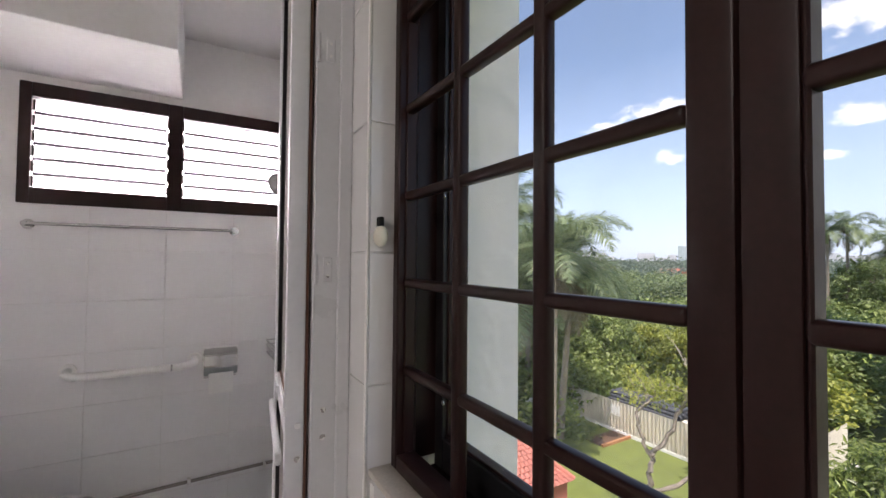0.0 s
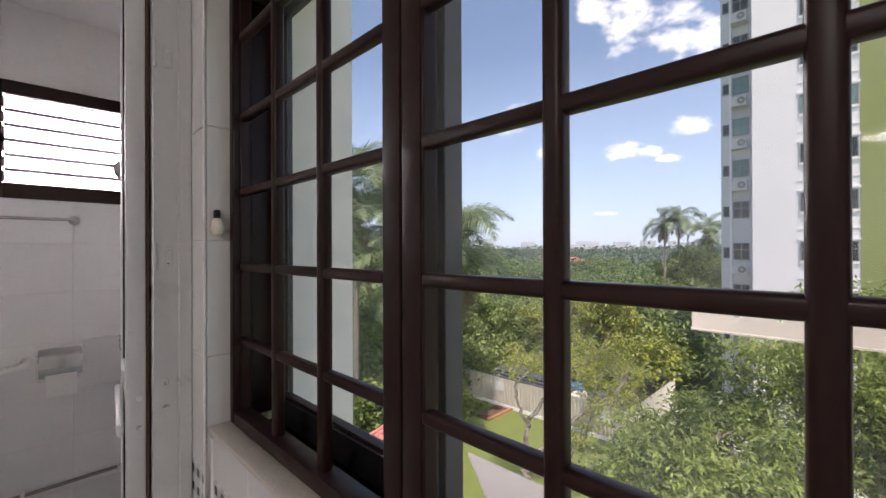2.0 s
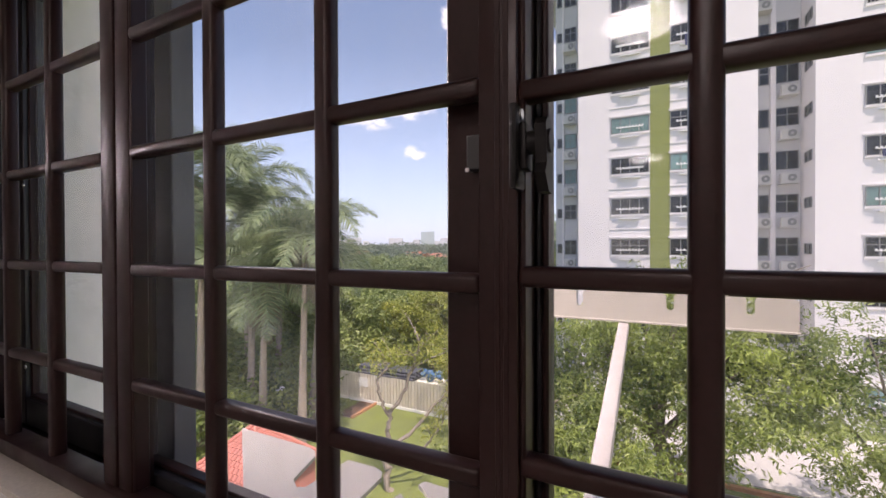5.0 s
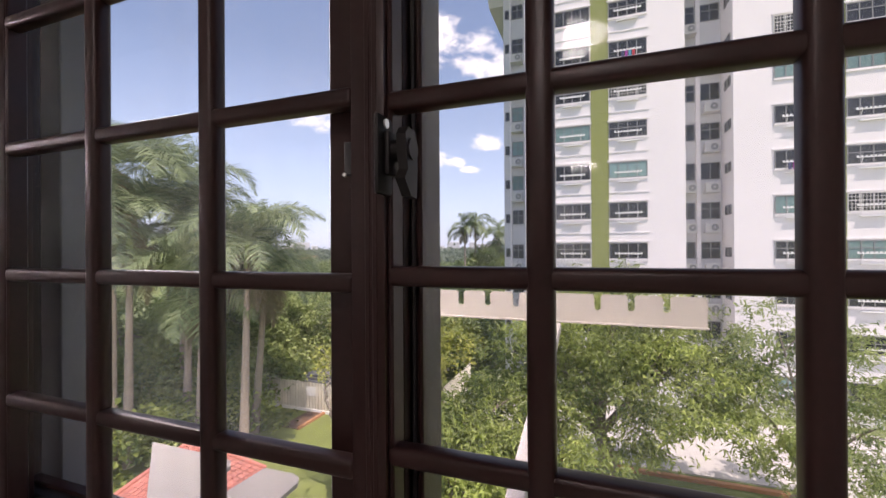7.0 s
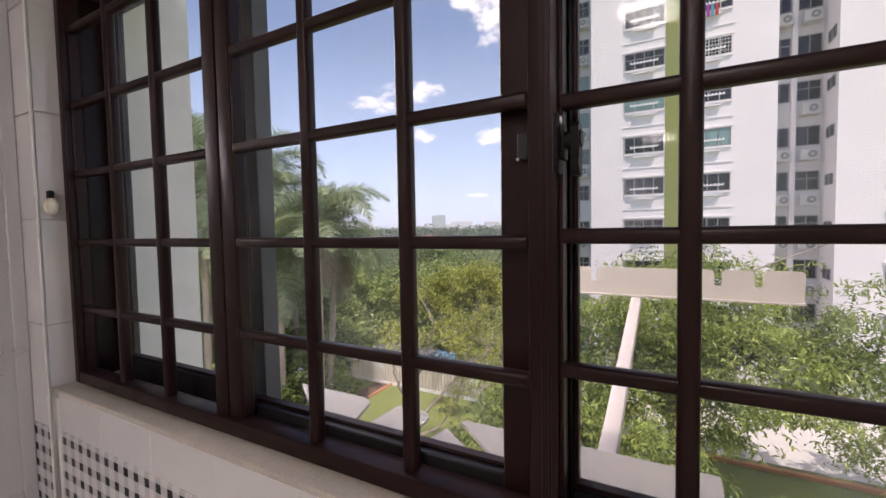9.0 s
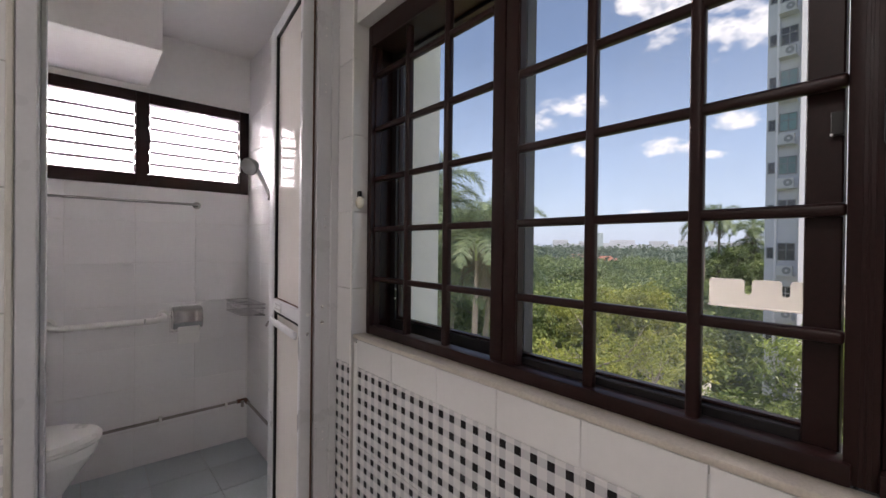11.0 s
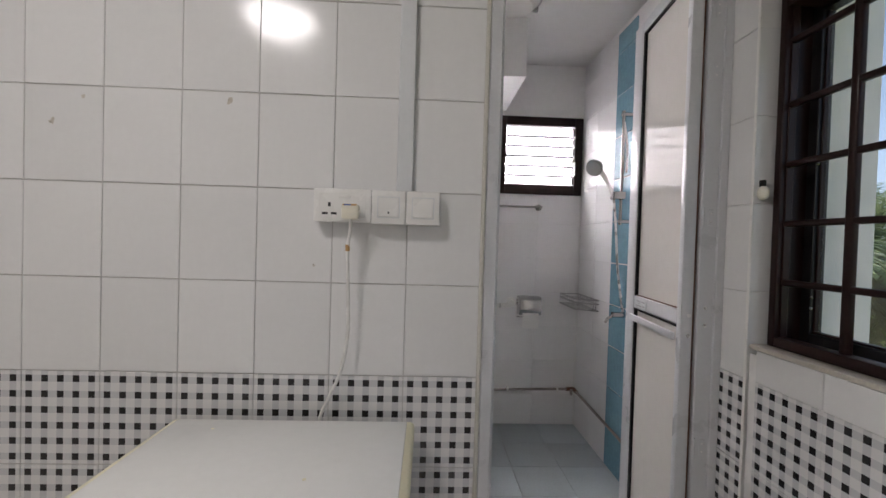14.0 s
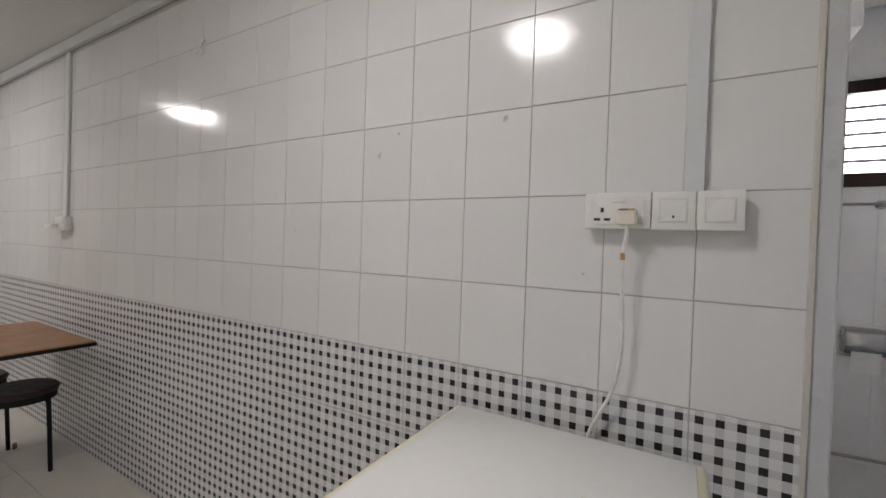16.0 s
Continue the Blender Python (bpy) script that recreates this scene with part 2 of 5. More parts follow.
COPPER = material("painted_copper_pipe", (0.3, 0.27, 0.25), 0.45, vary=0.2, scale=20)
IVORY = material("ivory_plastic", (0.78, 0.74, 0.62), 0.3, vary=0.04)
WHITE_PLASTIC = material("white_plastic", (0.8, 0.79, 0.76), 0.3, vary=0.03)
TRUNK_WHITE = material("white_pvc_trunking", (0.66, 0.675, 0.68), 0.4, vary=0.04)
CREAM = material("cream_edging", (0.72, 0.68, 0.5), 0.4, vary=0.08, scale=15)
EDGE = material("grey_cream_edge_strip", (0.6, 0.58, 0.52), 0.5, vary=0.08, scale=12)
ENAMEL = material("white_enamel", (0.85, 0.85, 0.83), 0.2, vary=0.03, scale=4)
PORCELAIN = material("white_porcelain", (0.8, 0.79, 0.77), 0.08, vary=0.02)
NOSING = material("stone_sill_edge", (0.55, 0.5, 0.43), 0.4, vary=0.2, scale=18, bump=0.1)
BATH_FLOOR = material("blue_grey_floor_tile", (0.47, 0.52, 0.54), 0.35, vary=0.09, scale=7, per="object")
KITCHEN_FLOOR = material("beige_floor_tile", (0.7, 0.66, 0.6), 0.45, vary=0.06, scale=6, per="object")
BLACK = material("black_plastic", (0.01, 0.009, 0.009), 0.55, spec=0.2)
WIRE = material("dull_chrome_wire", (0.45, 0.44, 0.44), 0.3, metal=0.8)
DARK_SLOT = material("dark_slot", (0.02, 0.02, 0.02), 0.7)
BLUE_MARK = material("blue_marking", (0.07, 0.14, 0.35), 0.5)
TAN_MARK = material("tan_marking", (0.5, 0.3, 0.12), 0.5)
WOODTOP = material("brown_laminate", (0.34, 0.17, 0.075), 0.4, vary=0.18, scale=10)
CUSHION = material("dark_brown_vinyl", (0.03, 0.014, 0.012), 0.5, vary=0.35, scale=30, bump=0.3, bump_scale=80)
RED_FOOT = material("dull_red_plastic", (0.2, 0.06, 0.05), 0.6)
SPRAY = material("grey_spray_face", (0.3, 0.3, 0.3), 0.5)
PAPER = material("toilet_paper", (0.82, 0.81, 0.79), 0.95)
GLASS = window_glass("clear_glass")
FROST = glowing("frosted_louvre", (1.0, 0.98, 1.0), 0.0)
fb = FROST.node_tree.nodes["Principled BSDF"]
fb.inputs["Base Color"].default_value = (0.36, 0.345, 0.365, 1)
fb.inputs["Transmission Weight"].default_value = 1.0
fb.inputs["Roughness"].default_value = 0.35
fb.inputs["IOR"].default_value = 1.3
LAMP = glowing("lamp_diffuser", (1.0, 0.96, 0.965), 26.0)
DAYLIGHT_GLOW = glowing("glowing_backdrop", (1.0, 0.965, 0.99), 23.0)
LINE = material("slat_edge_glass", (0.45, 0.4, 0.52), 0.4)
RACK_PAINT = material("cream_powder_coat", (0.27, 0.25, 0.222), 0.45, vary=0.06, scale=9)
POLE_PAINT = material("white_rack_arm", (0.27, 0.25, 0.24), 0.4, vary=0.05)


# ---- building blocks ----
def add_box(bm, x0, x1, y0, y1, z0, z1, bevel=0.0, seg=1):
    r = bmesh.ops.create_cube(bm, size=1.0, matrix=Matrix.Translation(((x0 + x1) / 2, (y0 + y1) / 2, (z0 + z1) / 2)) @ Matrix.Diagonal((abs(x1 - x0), abs(y1 - y0), abs(z1 - z0), 1)))
    if bevel:
        es = list({e for v in r["verts"] for e in v.link_edges})
        bmesh.ops.bevel(bm, geom=es, offset=bevel, segments=seg, affect="EDGES", profile=0.5)
    return bm


def box(x0, x1, y0, y1, z0, z1, bevel=0.0, seg=1):
    return add_box(bmesh.new(), x0, x1, y0, y1, z0, z1, bevel, seg)


def add_cyl(bm, p, q, r1, r2=None, n=14, caps=True):
    p, q = Vector(p), Vector(q)
    d = q - p
    m = Matrix.Translation((p + q) / 2) @ d.to_track_quat("Z", "Y").to_matrix().to_4x4()
    bmesh.ops.create_cone(bm, cap_ends=caps, segments=n, radius1=r1, radius2=r1 if r2 is None else r2, depth=d.length, matrix=m)
    return bm


def cyl(p, q, r1, r2=None, n=14):
    return add_cyl(bmesh.new(), p, q, r1, r2, n)


def add_tube(bm, pts, r, n=8):
    """A round tube along points; r may be one radius or one for each point."""
    pts = [Vector(p) for p in pts]
    rs = r if isinstance(r, (list, tuple)) else [r] * len(pts)
    rings, up = [], None
    for i, p in enumerate(pts):
        d = (pts[min(i + 1, len(pts) - 1)] - pts[max(i - 1, 0)]).normalized()
        if up is None:
            up = d.orthogonal().normalized()
        side = d.cross(up).normalized()
        up = side.cross(d).normalized()
        rings.append([bm.verts.new(p + (up * math.cos(a) + side * math.sin(a)) * rs[i]) for a in (math.tau * k / n for k in range(n))])
    for a, b in zip(rings, rings[1:]):
        for k in range(n):
            bm.faces.new((a[k], a[(k + 1) % n], b[(k + 1) % n], b[k]))
    bm.faces.new(rings[0][::-1])
    bm.faces.new(rings[-1])
    return bm


def smooth_line(pts, steps=6):
    """More points along a soft curve through pts."""
    pts = [Vector(p) for p in pts]
    out = []
    for i in range(len(pts) - 1):
        a, b, c, d = pts[max(i - 1, 0)], pts[i], pts[i + 1], pts[min(i + 2, len(pts) - 1)]
        for k in range(steps):
            t = k / steps
            out.append(0.5 * ((2 * b) + (c - a) * t + (2 * a - 5 * b + 4 * c - d) * t * t + (3 * b - a - 3 * c + d) * t ** 3))
    return out + [pts[-1]]


def add_prism(bm, outline, lo, hi, axis="z"):
    """A flat outline given thickness along an axis, from lo to hi."""
    put = {"z": lambda a, b, h: (a, b, h), "x": lambda a, b, h: (h, a, b), "y": lambda a, b, h: (a, h, b)}[axis]
    low = [bm.verts.new(put(a, b, lo)) for a, b in outline]
    top = [bm.verts.new(put(a, b, hi)) for a, b in outline]
    bm.faces.new(low[::-1])
    bm.faces.new(top)
    for i in range(len(low)):
        j = (i + 1) % len(low)
        bm.faces.new((low[i], low[j], top[j], top[i]))
    return bm


def to_mesh(name, bm, mat, smooth=False):
    bmesh.ops.recalc_face_normals(bm, faces=bm.faces)
    me = bpy.data.meshes.new(name)
    bm.to_mesh(me)
    bm.free()
    me.materials.append(mat)
    if smooth:
        me.shade_smooth()
        me.set_sharp_from_angle(angle=radians(40))
    return me


def part(name, bm, mat, parent=None, label="", smooth=True):
    ob = new(name, to_mesh(name, bm, mat, smooth))
    if parent is not None:
        ob.parent = parent
        ob.matrix_parent_inverse = parent.matrix_world.inverted()
    if label:
        ob["label"] = label
    return ob


def piece(name, me, parent, m):
    """One more object on a shared mesh, placed at m in the world."""
    ob = new(name, me)
    ob.parent = parent
    ob.matrix_basis = m
    return ob


def thing(name, label, category, group="", kind="", at=(0, 0, 0)):
    ob = tagged(new(name), label, category, group, kind)
    ob.empty_display_size = 0.05
    ob.location = at
    bpy.context.view_layer.update()
    return ob


def solid(name, bm, mat, label, category="", kind="structure"):
    return tagged(part(name, bm, mat), label, category, "", kind)


def tile_mesh(name, w, h, mat, depth=0.007, ease=0.0012):
    """A tile facing -y with eased edges, its origin at the middle of its face."""
    v, f = [], []
    for y, k in ((depth, 0.0), (ease, 0.0), (0.0, ease)):
        for sx, sz in ((-1, -1), (1, -1), (1, 1), (-1, 1)):
            v.append((sx * (w / 2 - k), y, sz * (h / 2 - k)))
    for r in (0, 4):
        for i in range(4):
            j = (i + 1) % 4
            f.append((r + i, r + j, r + 4 + j, r + 4 + i))
    f.append((8, 9, 10, 11))
    me = bpy.data.meshes.new(name)
    me.from_pydata(v, [], f)
    me.materials.append(mat)
    return me


# ---- kitchen shell ----
CEIL_Z = 2.61
EAST, SOUTH, WEST = -0.06, -2.45, -6.7
floor_body = solid("floor", box(WEST, 0.0, SOUTH, 0.13, -0.15, -0.006), GROUT, "beige tiled kitchen floor with thin joints", "floor")
ceiling = solid("ceiling", box(WEST - 0.1, 0.06, SOUTH - 0.1, 0.13, CEIL_Z, CEIL_Z + 0.12), CEIL, "plain white painted kitchen ceiling", "ceiling")
wall_north = solid("wall_north", box(WEST, -0.8485, 0.003, 0.13, -0.1, CEIL_Z), GROUT, "kitchen wall of white tiles above a gingham tiled dado", "wall")
solid("wall_over_door", box(-0.8485, -0.06, 0.02, 0.13, 2.35, CEIL_Z), PLASTER, "white plaster wall over the bathroom doorway", "wall")
wall_west = solid("wall_west", box(WEST - 0.12, WEST, SOUTH - 0.1, 0.13, -0.1, CEIL_Z), PLASTER, "plain white end wall of the kitchen", "wall")
wall_south = solid("wall_south", box(WEST, 0.06, SOUTH - 0.12, SOUTH, -0.1, CEIL_Z), PLASTER, "plain white kitchen wall facing the tiles", "wall")
bm = bmesh.new()
add_box(bm, EAST + 0.003, 0.06, SOUTH, 0.02, -0.1, 1.08)
add_box(bm, EAST + 0.003, 0.06, SOUTH, 0.02, 2.125, CEIL_Z)
add_box(bm, EAST + 0.003, 0.06, SOUTH, -2.32, 1.095, 2.125)
wall_east = solid("wall_east", bm, PLASTER, "window wall with gingham tiles under the sill", "wall")
corner_post = solid("wall_corner", box(-0.062, 0.07, 0.0265, 0.13, -0.1, CEIL_Z), PLASTER, "tiled corner pier between window and bathroom door", "wall")
bm = bmesh.new()
add_box(bm, 0.07, 0.31, 0.03, 0.42, -9.2, 3.2)
solid("outside_column", bm, OUTER, "rough white plastered column outside the window", "column")
bm = bmesh.new()
add_box(bm, 0.071, 0.24, -5.0, 0.0295, 2.17, 2.3, 0.006)
hood = solid("window_hood", bm, OUTER, "white concrete hood over the kitchen window", "hood")
# unseen walls and roof slab of this block, added to hold off the sun
bm = bmesh.new()
add_box(bm, 0.06, 0.16, -12.0, 0.0295, 2.3, 3.2)
add_box(bm, 0.06, 0.12, -12.0, 0.0295, -8.7, 0.9)
add_box(bm, 0.06, 0.12, -12.0, -2.4, 0.9, 2.17)
add_box(bm, -8.0, 0.06, -12.0, 2.3, 3.0, 3.2)
solid("unseen_block_shell", bm, OUTER, "unseen white shell of the block, added to keep the sun off", "wall")

# ---- bathroom shell ----
BX0, BX1, BY0, BY1, BZ = -1.35, 0.163, 0.13, 1.97, 2.72
solid("floor_bathroom", box(BX0, BX1, BY0 - 0.13, BY1, -0.15, 0.004), GROUT, "blue-grey tiled bathroom floor", "floor")
solid("ceiling_bathroom", box(BX0 - 0.1, BX1 + 0.1, BY0 - 0.0, BY1 + 0.1, BZ, BZ + 0.1), CEIL, "plain white bathroom ceiling", "ceiling")
solid("wall_bathroom_west", box(BX0 - 0.1, BX0, BY0, BY1 + 0.1, -0.1, BZ), PLASTER, "white bathroom wall behind the toilet", "wall")
wall_bath_east = solid("wall_bathroom_east", box(BX1 + 0.003, BX1 + 0.1, BY0, BY1 + 0.1, -0.1, BZ), GROUT_PALE, "white tiled bathroom wall with a blue tile strip", "wall")
bm = bmesh.new()
add_box(bm, BX0, BX1, BY1 + 0.003, BY1 + 0.1, -0.1, 1.75)
add_box(bm, BX0, -1.085, BY1 + 0.003, BY1 + 0.1, 1.75, 2.33)
add_box(bm, 0.155, BX1, BY1 + 0.003, BY1 + 0.1, 1.75, 2.33)
add_box(bm, BX0, BX1, BY1 + 0.003, BY1 + 0.1, 2.33, BZ)
wall_bath_north = solid("wall_bathroom_north", bm, PLASTER, "white tiled bathroom wall under a louvre window", "wall")
bm = bmesh.new()
add_box(bm, BX0, -0.8485, BY0, BY0 + 0.02, -0.1, BZ)
add_box(bm, -0.8485, BX1, BY0, BY0 + 0.02, 2.35, BZ)
add_box(bm, -0.06, BX1, BY0, BY0 + 0.02, -0.1, 2.35)
solid("wall_bathroom_south", bm, PLASTER, "white plaster inside of the doorway wall", "wall")
solid("boxed_beam", box(BX0, -0.432, 1.33, BY1 + 0.002, 2.37, BZ, 0.004), PLASTER, "white plastered boxed beam under the bathroom ceiling", "beam")

# ---- trim ----
tagged(part("trim", box(-0.85, -0.838, -0.004, 0.02, 0, 2.6, 0.003), EDGE), "thin cream edge strip on the tiled wall corner", "trim", "", "structure")
bm = bmesh.new()
add_box(bm, -0.0625, -0.012, -2.32, 0.018, 1.0945, 1.1075, 0.003, 2)
tagged(part("window_sill", bm, NOSING), "worn beige stone sill edge under the brown window", "sill", "", "structure")
tagged(part("trim", box(-0.0695, -0.0655, 0.0185, 0.028, 0, 2.42, 0.0015), WHITE_PLASTIC), "white plastic corner strip on the tiled pier", "trim", "", "structure")


# ---- kitchen window: frame, grille, sashes ----
def bar(name, parent, a, b, w=0.009, mat=BROWN):
    """A rounded grille bar with flattened front between two points."""
    a, b = Vector(a), Vector(b)
    bm = bmesh.new()
    if abs(b.z - a.z) > abs(b.y - a.y):
        add_box(bm, a.x - w, a.x + w, a.y - w, a.y + w, a.z, b.z, w * 0.62, 3)
    else:
        add_box(bm, a.x - w, a.x + w, b.y, a.y, a.z - w * 0.9, a.z + w * 0.9, w * 0.55, 3)
    return part(name, bm, mat, parent)


def sash(parent, y0, y1, x, half, left, right, label, stile=BLACK_ALU, glass_x=None):
    """A sliding sash between y0 > y1, with stile widths, rails and a pane."""
    gx = x if glass_x is None else glass_x
    f = part("sash_frame", add_box(bmesh.new(), x - half, x + half, y0 - left, y0, 1.09, 2.08, 0.002), BLACK_ALU, parent, label)
    part("stile", box(x - half, x + half, y1, y1 + right, 1.09, 2.08, 0.002), stile, f)
    part("rail", box(x - half + 0.001, x + half - 0.001, y1 + right, y0 - left, 1.09, 1.15, 0.002), BLACK_ALU, f)
    part("rail", box(x - half + 0.001, x + half - 0.001, y1 + right, y0 - left, 2.04, 2.08, 0.002), BLACK_ALU, f)
    part("bead", box(gx - 0.012, gx + 0.006, y1 + right, y0 - left, 1.15, 1.156, 0.002), BROWN, f)
    part("bead", box(gx - 0.010, gx + 0.006, y0 - left - 0.006, y0 - left, 1.156, 2.04, 0.002), BROWN, f)
    p = part("pane", box(gx - 0.002, gx + 0.002, y1 + right, y0 - left - 0.006, 1.156, 2.04), GLASS, f, "slightly dusty clear glass pane", False)
    p.visible_shadow = False


ROWS_Z = (1.289, 1.452, 1.616, 1.781, 1.958)
ROWS_Z_SECOND = (1.308, 1.459, 1.606, 1.755, 1.92)


def grille_window(name, y_start, y_end, mullions, bars_y, label):
    w = thing(name, label, "window", "", "structure", (0.0, (y_start + y_end) / 2, 1.1))
    front = y_start > -1
    bm = bmesh.new()
    if front:
        add_box(bm, -0.022, 0.02, y_start - 0.022, y_start, 1.108, 2.12, 0.003)
        add_box(bm, 0.02, 0.125, 0.006, 0.022, 1.108, 2.12, 0.002)
    else:
        add_box(bm, 0.02, 0.115, y_start - 0.004, y_start, 1.108, 2.05, 0.001)
    part("window_frame", bm, BROWN, w)
    y_start = y_start if front else y_start + 0.021
    part("window_frame", box(-0.004 if front else -0.022, 0.115, y_end + 0.003 * front, y_end + 0.022, 1.1085, 2.1185, 0.003), BROWN, w)
    part("head_rail", box(-0.022, 0.115, y_end + 0.022, y_start - 0.022, 2.05, 2.12, 0.003), BROWN, w)
    bm = bmesh.new()
    add_box(bm, -0.022, 0.018, y_end + 0.022, y_start - 0.022, 1.108, 1.137, 0.004, 2)
    add_box(bm, 0.0185, 0.125, y_end + 0.022, y_start, 1.06, 1.09, 0.002)
    part("bottom_rail", bm, BROWN, w)
    edges = [y_start - 0.022]
    for a, b, proud in mullions:
        mid = (a + b) / 2
        bm = bmesh.new()
        if proud:
            add_box(bm, -0.0098 - proud, 0.0185, b, a, 1.109, 2.119, 0.002, 2)
            for k in (0.0, 0.007):
                add_box(bm, -0.0104 - proud, -0.009 - proud, mid - k - 0.0022, mid - k + 0.0022, 1.112, 2.116, 0.0004)
        else:
            add_box(bm, -0.0098, 0.022, mid + 0.001, a, 1.109, 2.119, 0.003, 2)
            add_box(bm, -0.0085, 0.022, b, mid - 0.001, 1.109, 2.119, 0.003, 2)
            add_box(bm, -0.001, 0.018, mid - 0.001, mid + 0.001, 1.109, 2.119)
        part("mullion", bm, BROWN, w)
        edges += [a, b]
    edges.append(y_end + 0.022)
    for i in range(0, len(edges), 2):
        a, b = edges[i], edges[i + 1]
        if i or front:
            part("edge_strip", box(-0.008, 0.014, a - 0.005, a, 1.137, 2.05, 0.002), BROWN, w)
        for z in ROWS_Z if front else ROWS_Z_SECOND:
            bar("horizontal_bar", w, (0, a, z), (0, b, z), 0.0095)
    for y in bars_y:
        bar("vertical_bar", w, (-0.001, y, 1.132), (-0.001, y, 2.055), 0.0105)
    return w


win1 = grille_window("window_1", 0.006, -1.168, ((-0.538, -0.612, 0.0), (-1.137, -1.17, 0.002)), (-0.197, -0.373, -0.787, -0.966), "dark brown aluminium sliding window with a square grille")
sash(win1, 0.004, -0.574, 0.09, 0.019, 0.03, 0.05, "black sliding sash on the outer track", DULL_ALU)
sash(win1, -0.542, -1.131, 0.0375, 0.0165, 0.018, 0.039, "dark brown sliding sash on the inner track", BROWN, 0.047)
for z in (1.22, 1.25, 1.62):
    part("screw", cyl((0.0711, -0.03, z), (0.069, -0.03, z), 0.004, n=10), STEEL, win1)
catch = part("sash_catch", box(0.006, 0.019, -1.1315, -1.119, 1.55, 1.58, 0.0008), DARK_SLOT, win1, "black sash catch")
part("screw", cyl((0.0045, -1.12, 1.55), (0.006, -1.12, 1.55), 0.0018, n=8), STEEL, catch)
# crank latch on the post
lt = part("window_latch", box(-0.03, -0.002, -1.1745, -1.1685, 1.526, 1.591, 0.003, 2), BLACK, win1, "worn black lever latch")
part("latch_body", box(-0.022, 0.0, -1.1795, -1.1745, 1.542, 1.578, 0.002, 2), BLACK, lt)
part("latch_pivot", cyl((-0.011, -1.1795, 1.563), (-0.011, -1.1965, 1.563), 0.009, n=18), BLACK, lt)
bm = bmesh.new()
add_prism(bm, [(-0.022, 1.574), (-0.017, 1.58), (-0.004, 1.579), (0.0, 1.572), (0.001, 1.548), (-0.001, 1.524), (-0.012, 1.525), (-0.024, 1.538), (-0.018, 1.546), (-0.02, 1.556)], -1.1945, -1.186, "y")
part("latch_lever", bm, BLACK, lt)
part("screw", cyl((-0.018, -1.1745, 1.584), (-0.018, -1.176, 1.584), 0.004, n=10), STEEL, lt)

win2 = grille_window("window_2", -1.168, -2.32, ((-1.72, -1.79, 0.0),), (-1.296, -1.463, -1.6, -1.965, -2.14), "dark brown aluminium sliding window with a square grille")
sash(win2, -1.1725, -1.75, 0.045, 0.0125, 0.005, 0.03, "dark sliding sash behind the grille", BROWN)
sash(win2, -1.72, -2.296, 0.095, 0.012, 0.04, 0.04, "dark sliding sash behind the grille", BROWN)


# ---- bathroom louvre window ----
win3 = thing("window_3", "dark brown louvre window with bright frosted glass slats", "window", "", "structure", (-0.46, 1.98, 1.75))
WX = ((-1.04, -0.495), (-0.428, 0.095))
for x0, x1 in ((-1.085, -1.04), (-0.495, -0.428), (0.095, 0.155)):
    part("window_frame", box(x0, x1, 1.955, 2.04, 1.75, 2.33, 0.003), BROWN, win3)
for x0, x1 in WX:
    part("window_frame", box(x0, x1, 1.955, 2.04, 1.75, 1.826, 0.003), BROWN, win3)
    part("window_frame", box(x0, x1, 1.955, 2.04, 2.262, 2.33, 0.003), BROWN, win3)
    for k in range(6):
        z = 1.862 + k * 0.0735
        bm = box(-0.5 * (x1 - x0) + 0.006, 0.5 * (x1 - x0) - 0.006, -0.003, 0.003, -0.042, 0.042, 0.001)
        p = part("louvre_slat", bm, FROST, win3, "frosted glass slat" if k == 0 else "")
        p.matrix_world = pose((x0 + x1) / 2, 1.992, z, -22, 0, 0)
        p.visible_shadow = False
        e = part("slat_edge", box(-0.5 * (x1 - x0) + 0.006, 0.5 * (x1 - x0) - 0.006, -0.009, 0.0036, -0.056, -0.0421, 0.001), LINE)
        e.parent = p
        for s in (x0 + 0.004, x1 - 0.004):
            part("slat_clip", box(s - 0.0035, s + 0.0035, 1.975, 2.0, z - 0.03, z + 0.022, 0.002), BROWN, win3)
part("louvre_lever", box(-0.434, -0.42, 1.945, 1.956, 2.02, 2.06, 0.002), BLACK, win3)
part("louvre_lever", box(0.088, 0.1, 1.945, 1.956, 1.9, 2.0, 0.002), STEEL, win3)
# glowing sheet added in place of daylight, strong enough to brighten the bathroom
backdrop = solid("backdrop", box(-3.0, 2.0, 3.4, 3.42, 1.7, 6.5), DAYLIGHT_GLOW, "glowing white sheet outside the louvre window that lights the bathroom", "backdrop")


# ---- bathroom door: frame and folding leaves ----
DOOR_Z = 2.285
door = thing("door_1", "white aluminium folding bathroom door, folded open", "door", "", "structure", (-0.16, 0.14, 0))
part("door_jamb", box(-0.838, -0.802, 0.0, 0.1, 0, DOOR_Z + 0.06, 0.004), DOOR_ALU, door)
part("door_stop", box(-0.802, -0.792, 0.04, 0.07, 0, DOOR_Z, 0.002), DOOR_ALU, door)
bm = bmesh.new()
add_box(bm, -0.1425, -0.0665, 0.1305, 0.17, 0, DOOR_Z + 0.06, 0.003)
add_box(bm, -0.093, -0.0665, 0.122, 0.1315, 0, DOOR_Z + 0.06, 0.002)
part("door_jamb", bm, DOOR_ALU, door)
bm = bmesh.new()
add_box(bm, -0.802, -0.067, 0.05, 0.11, DOOR_Z + 0.012, DOOR_Z + 0.06, 0.003)
part("door_head", bm, DOOR_ALU, door)
part("threshold", box(-0.802, -0.16, 0.02, 0.12, -0.01, 0.012, 0.003), NOSING, door, "low stone threshold")


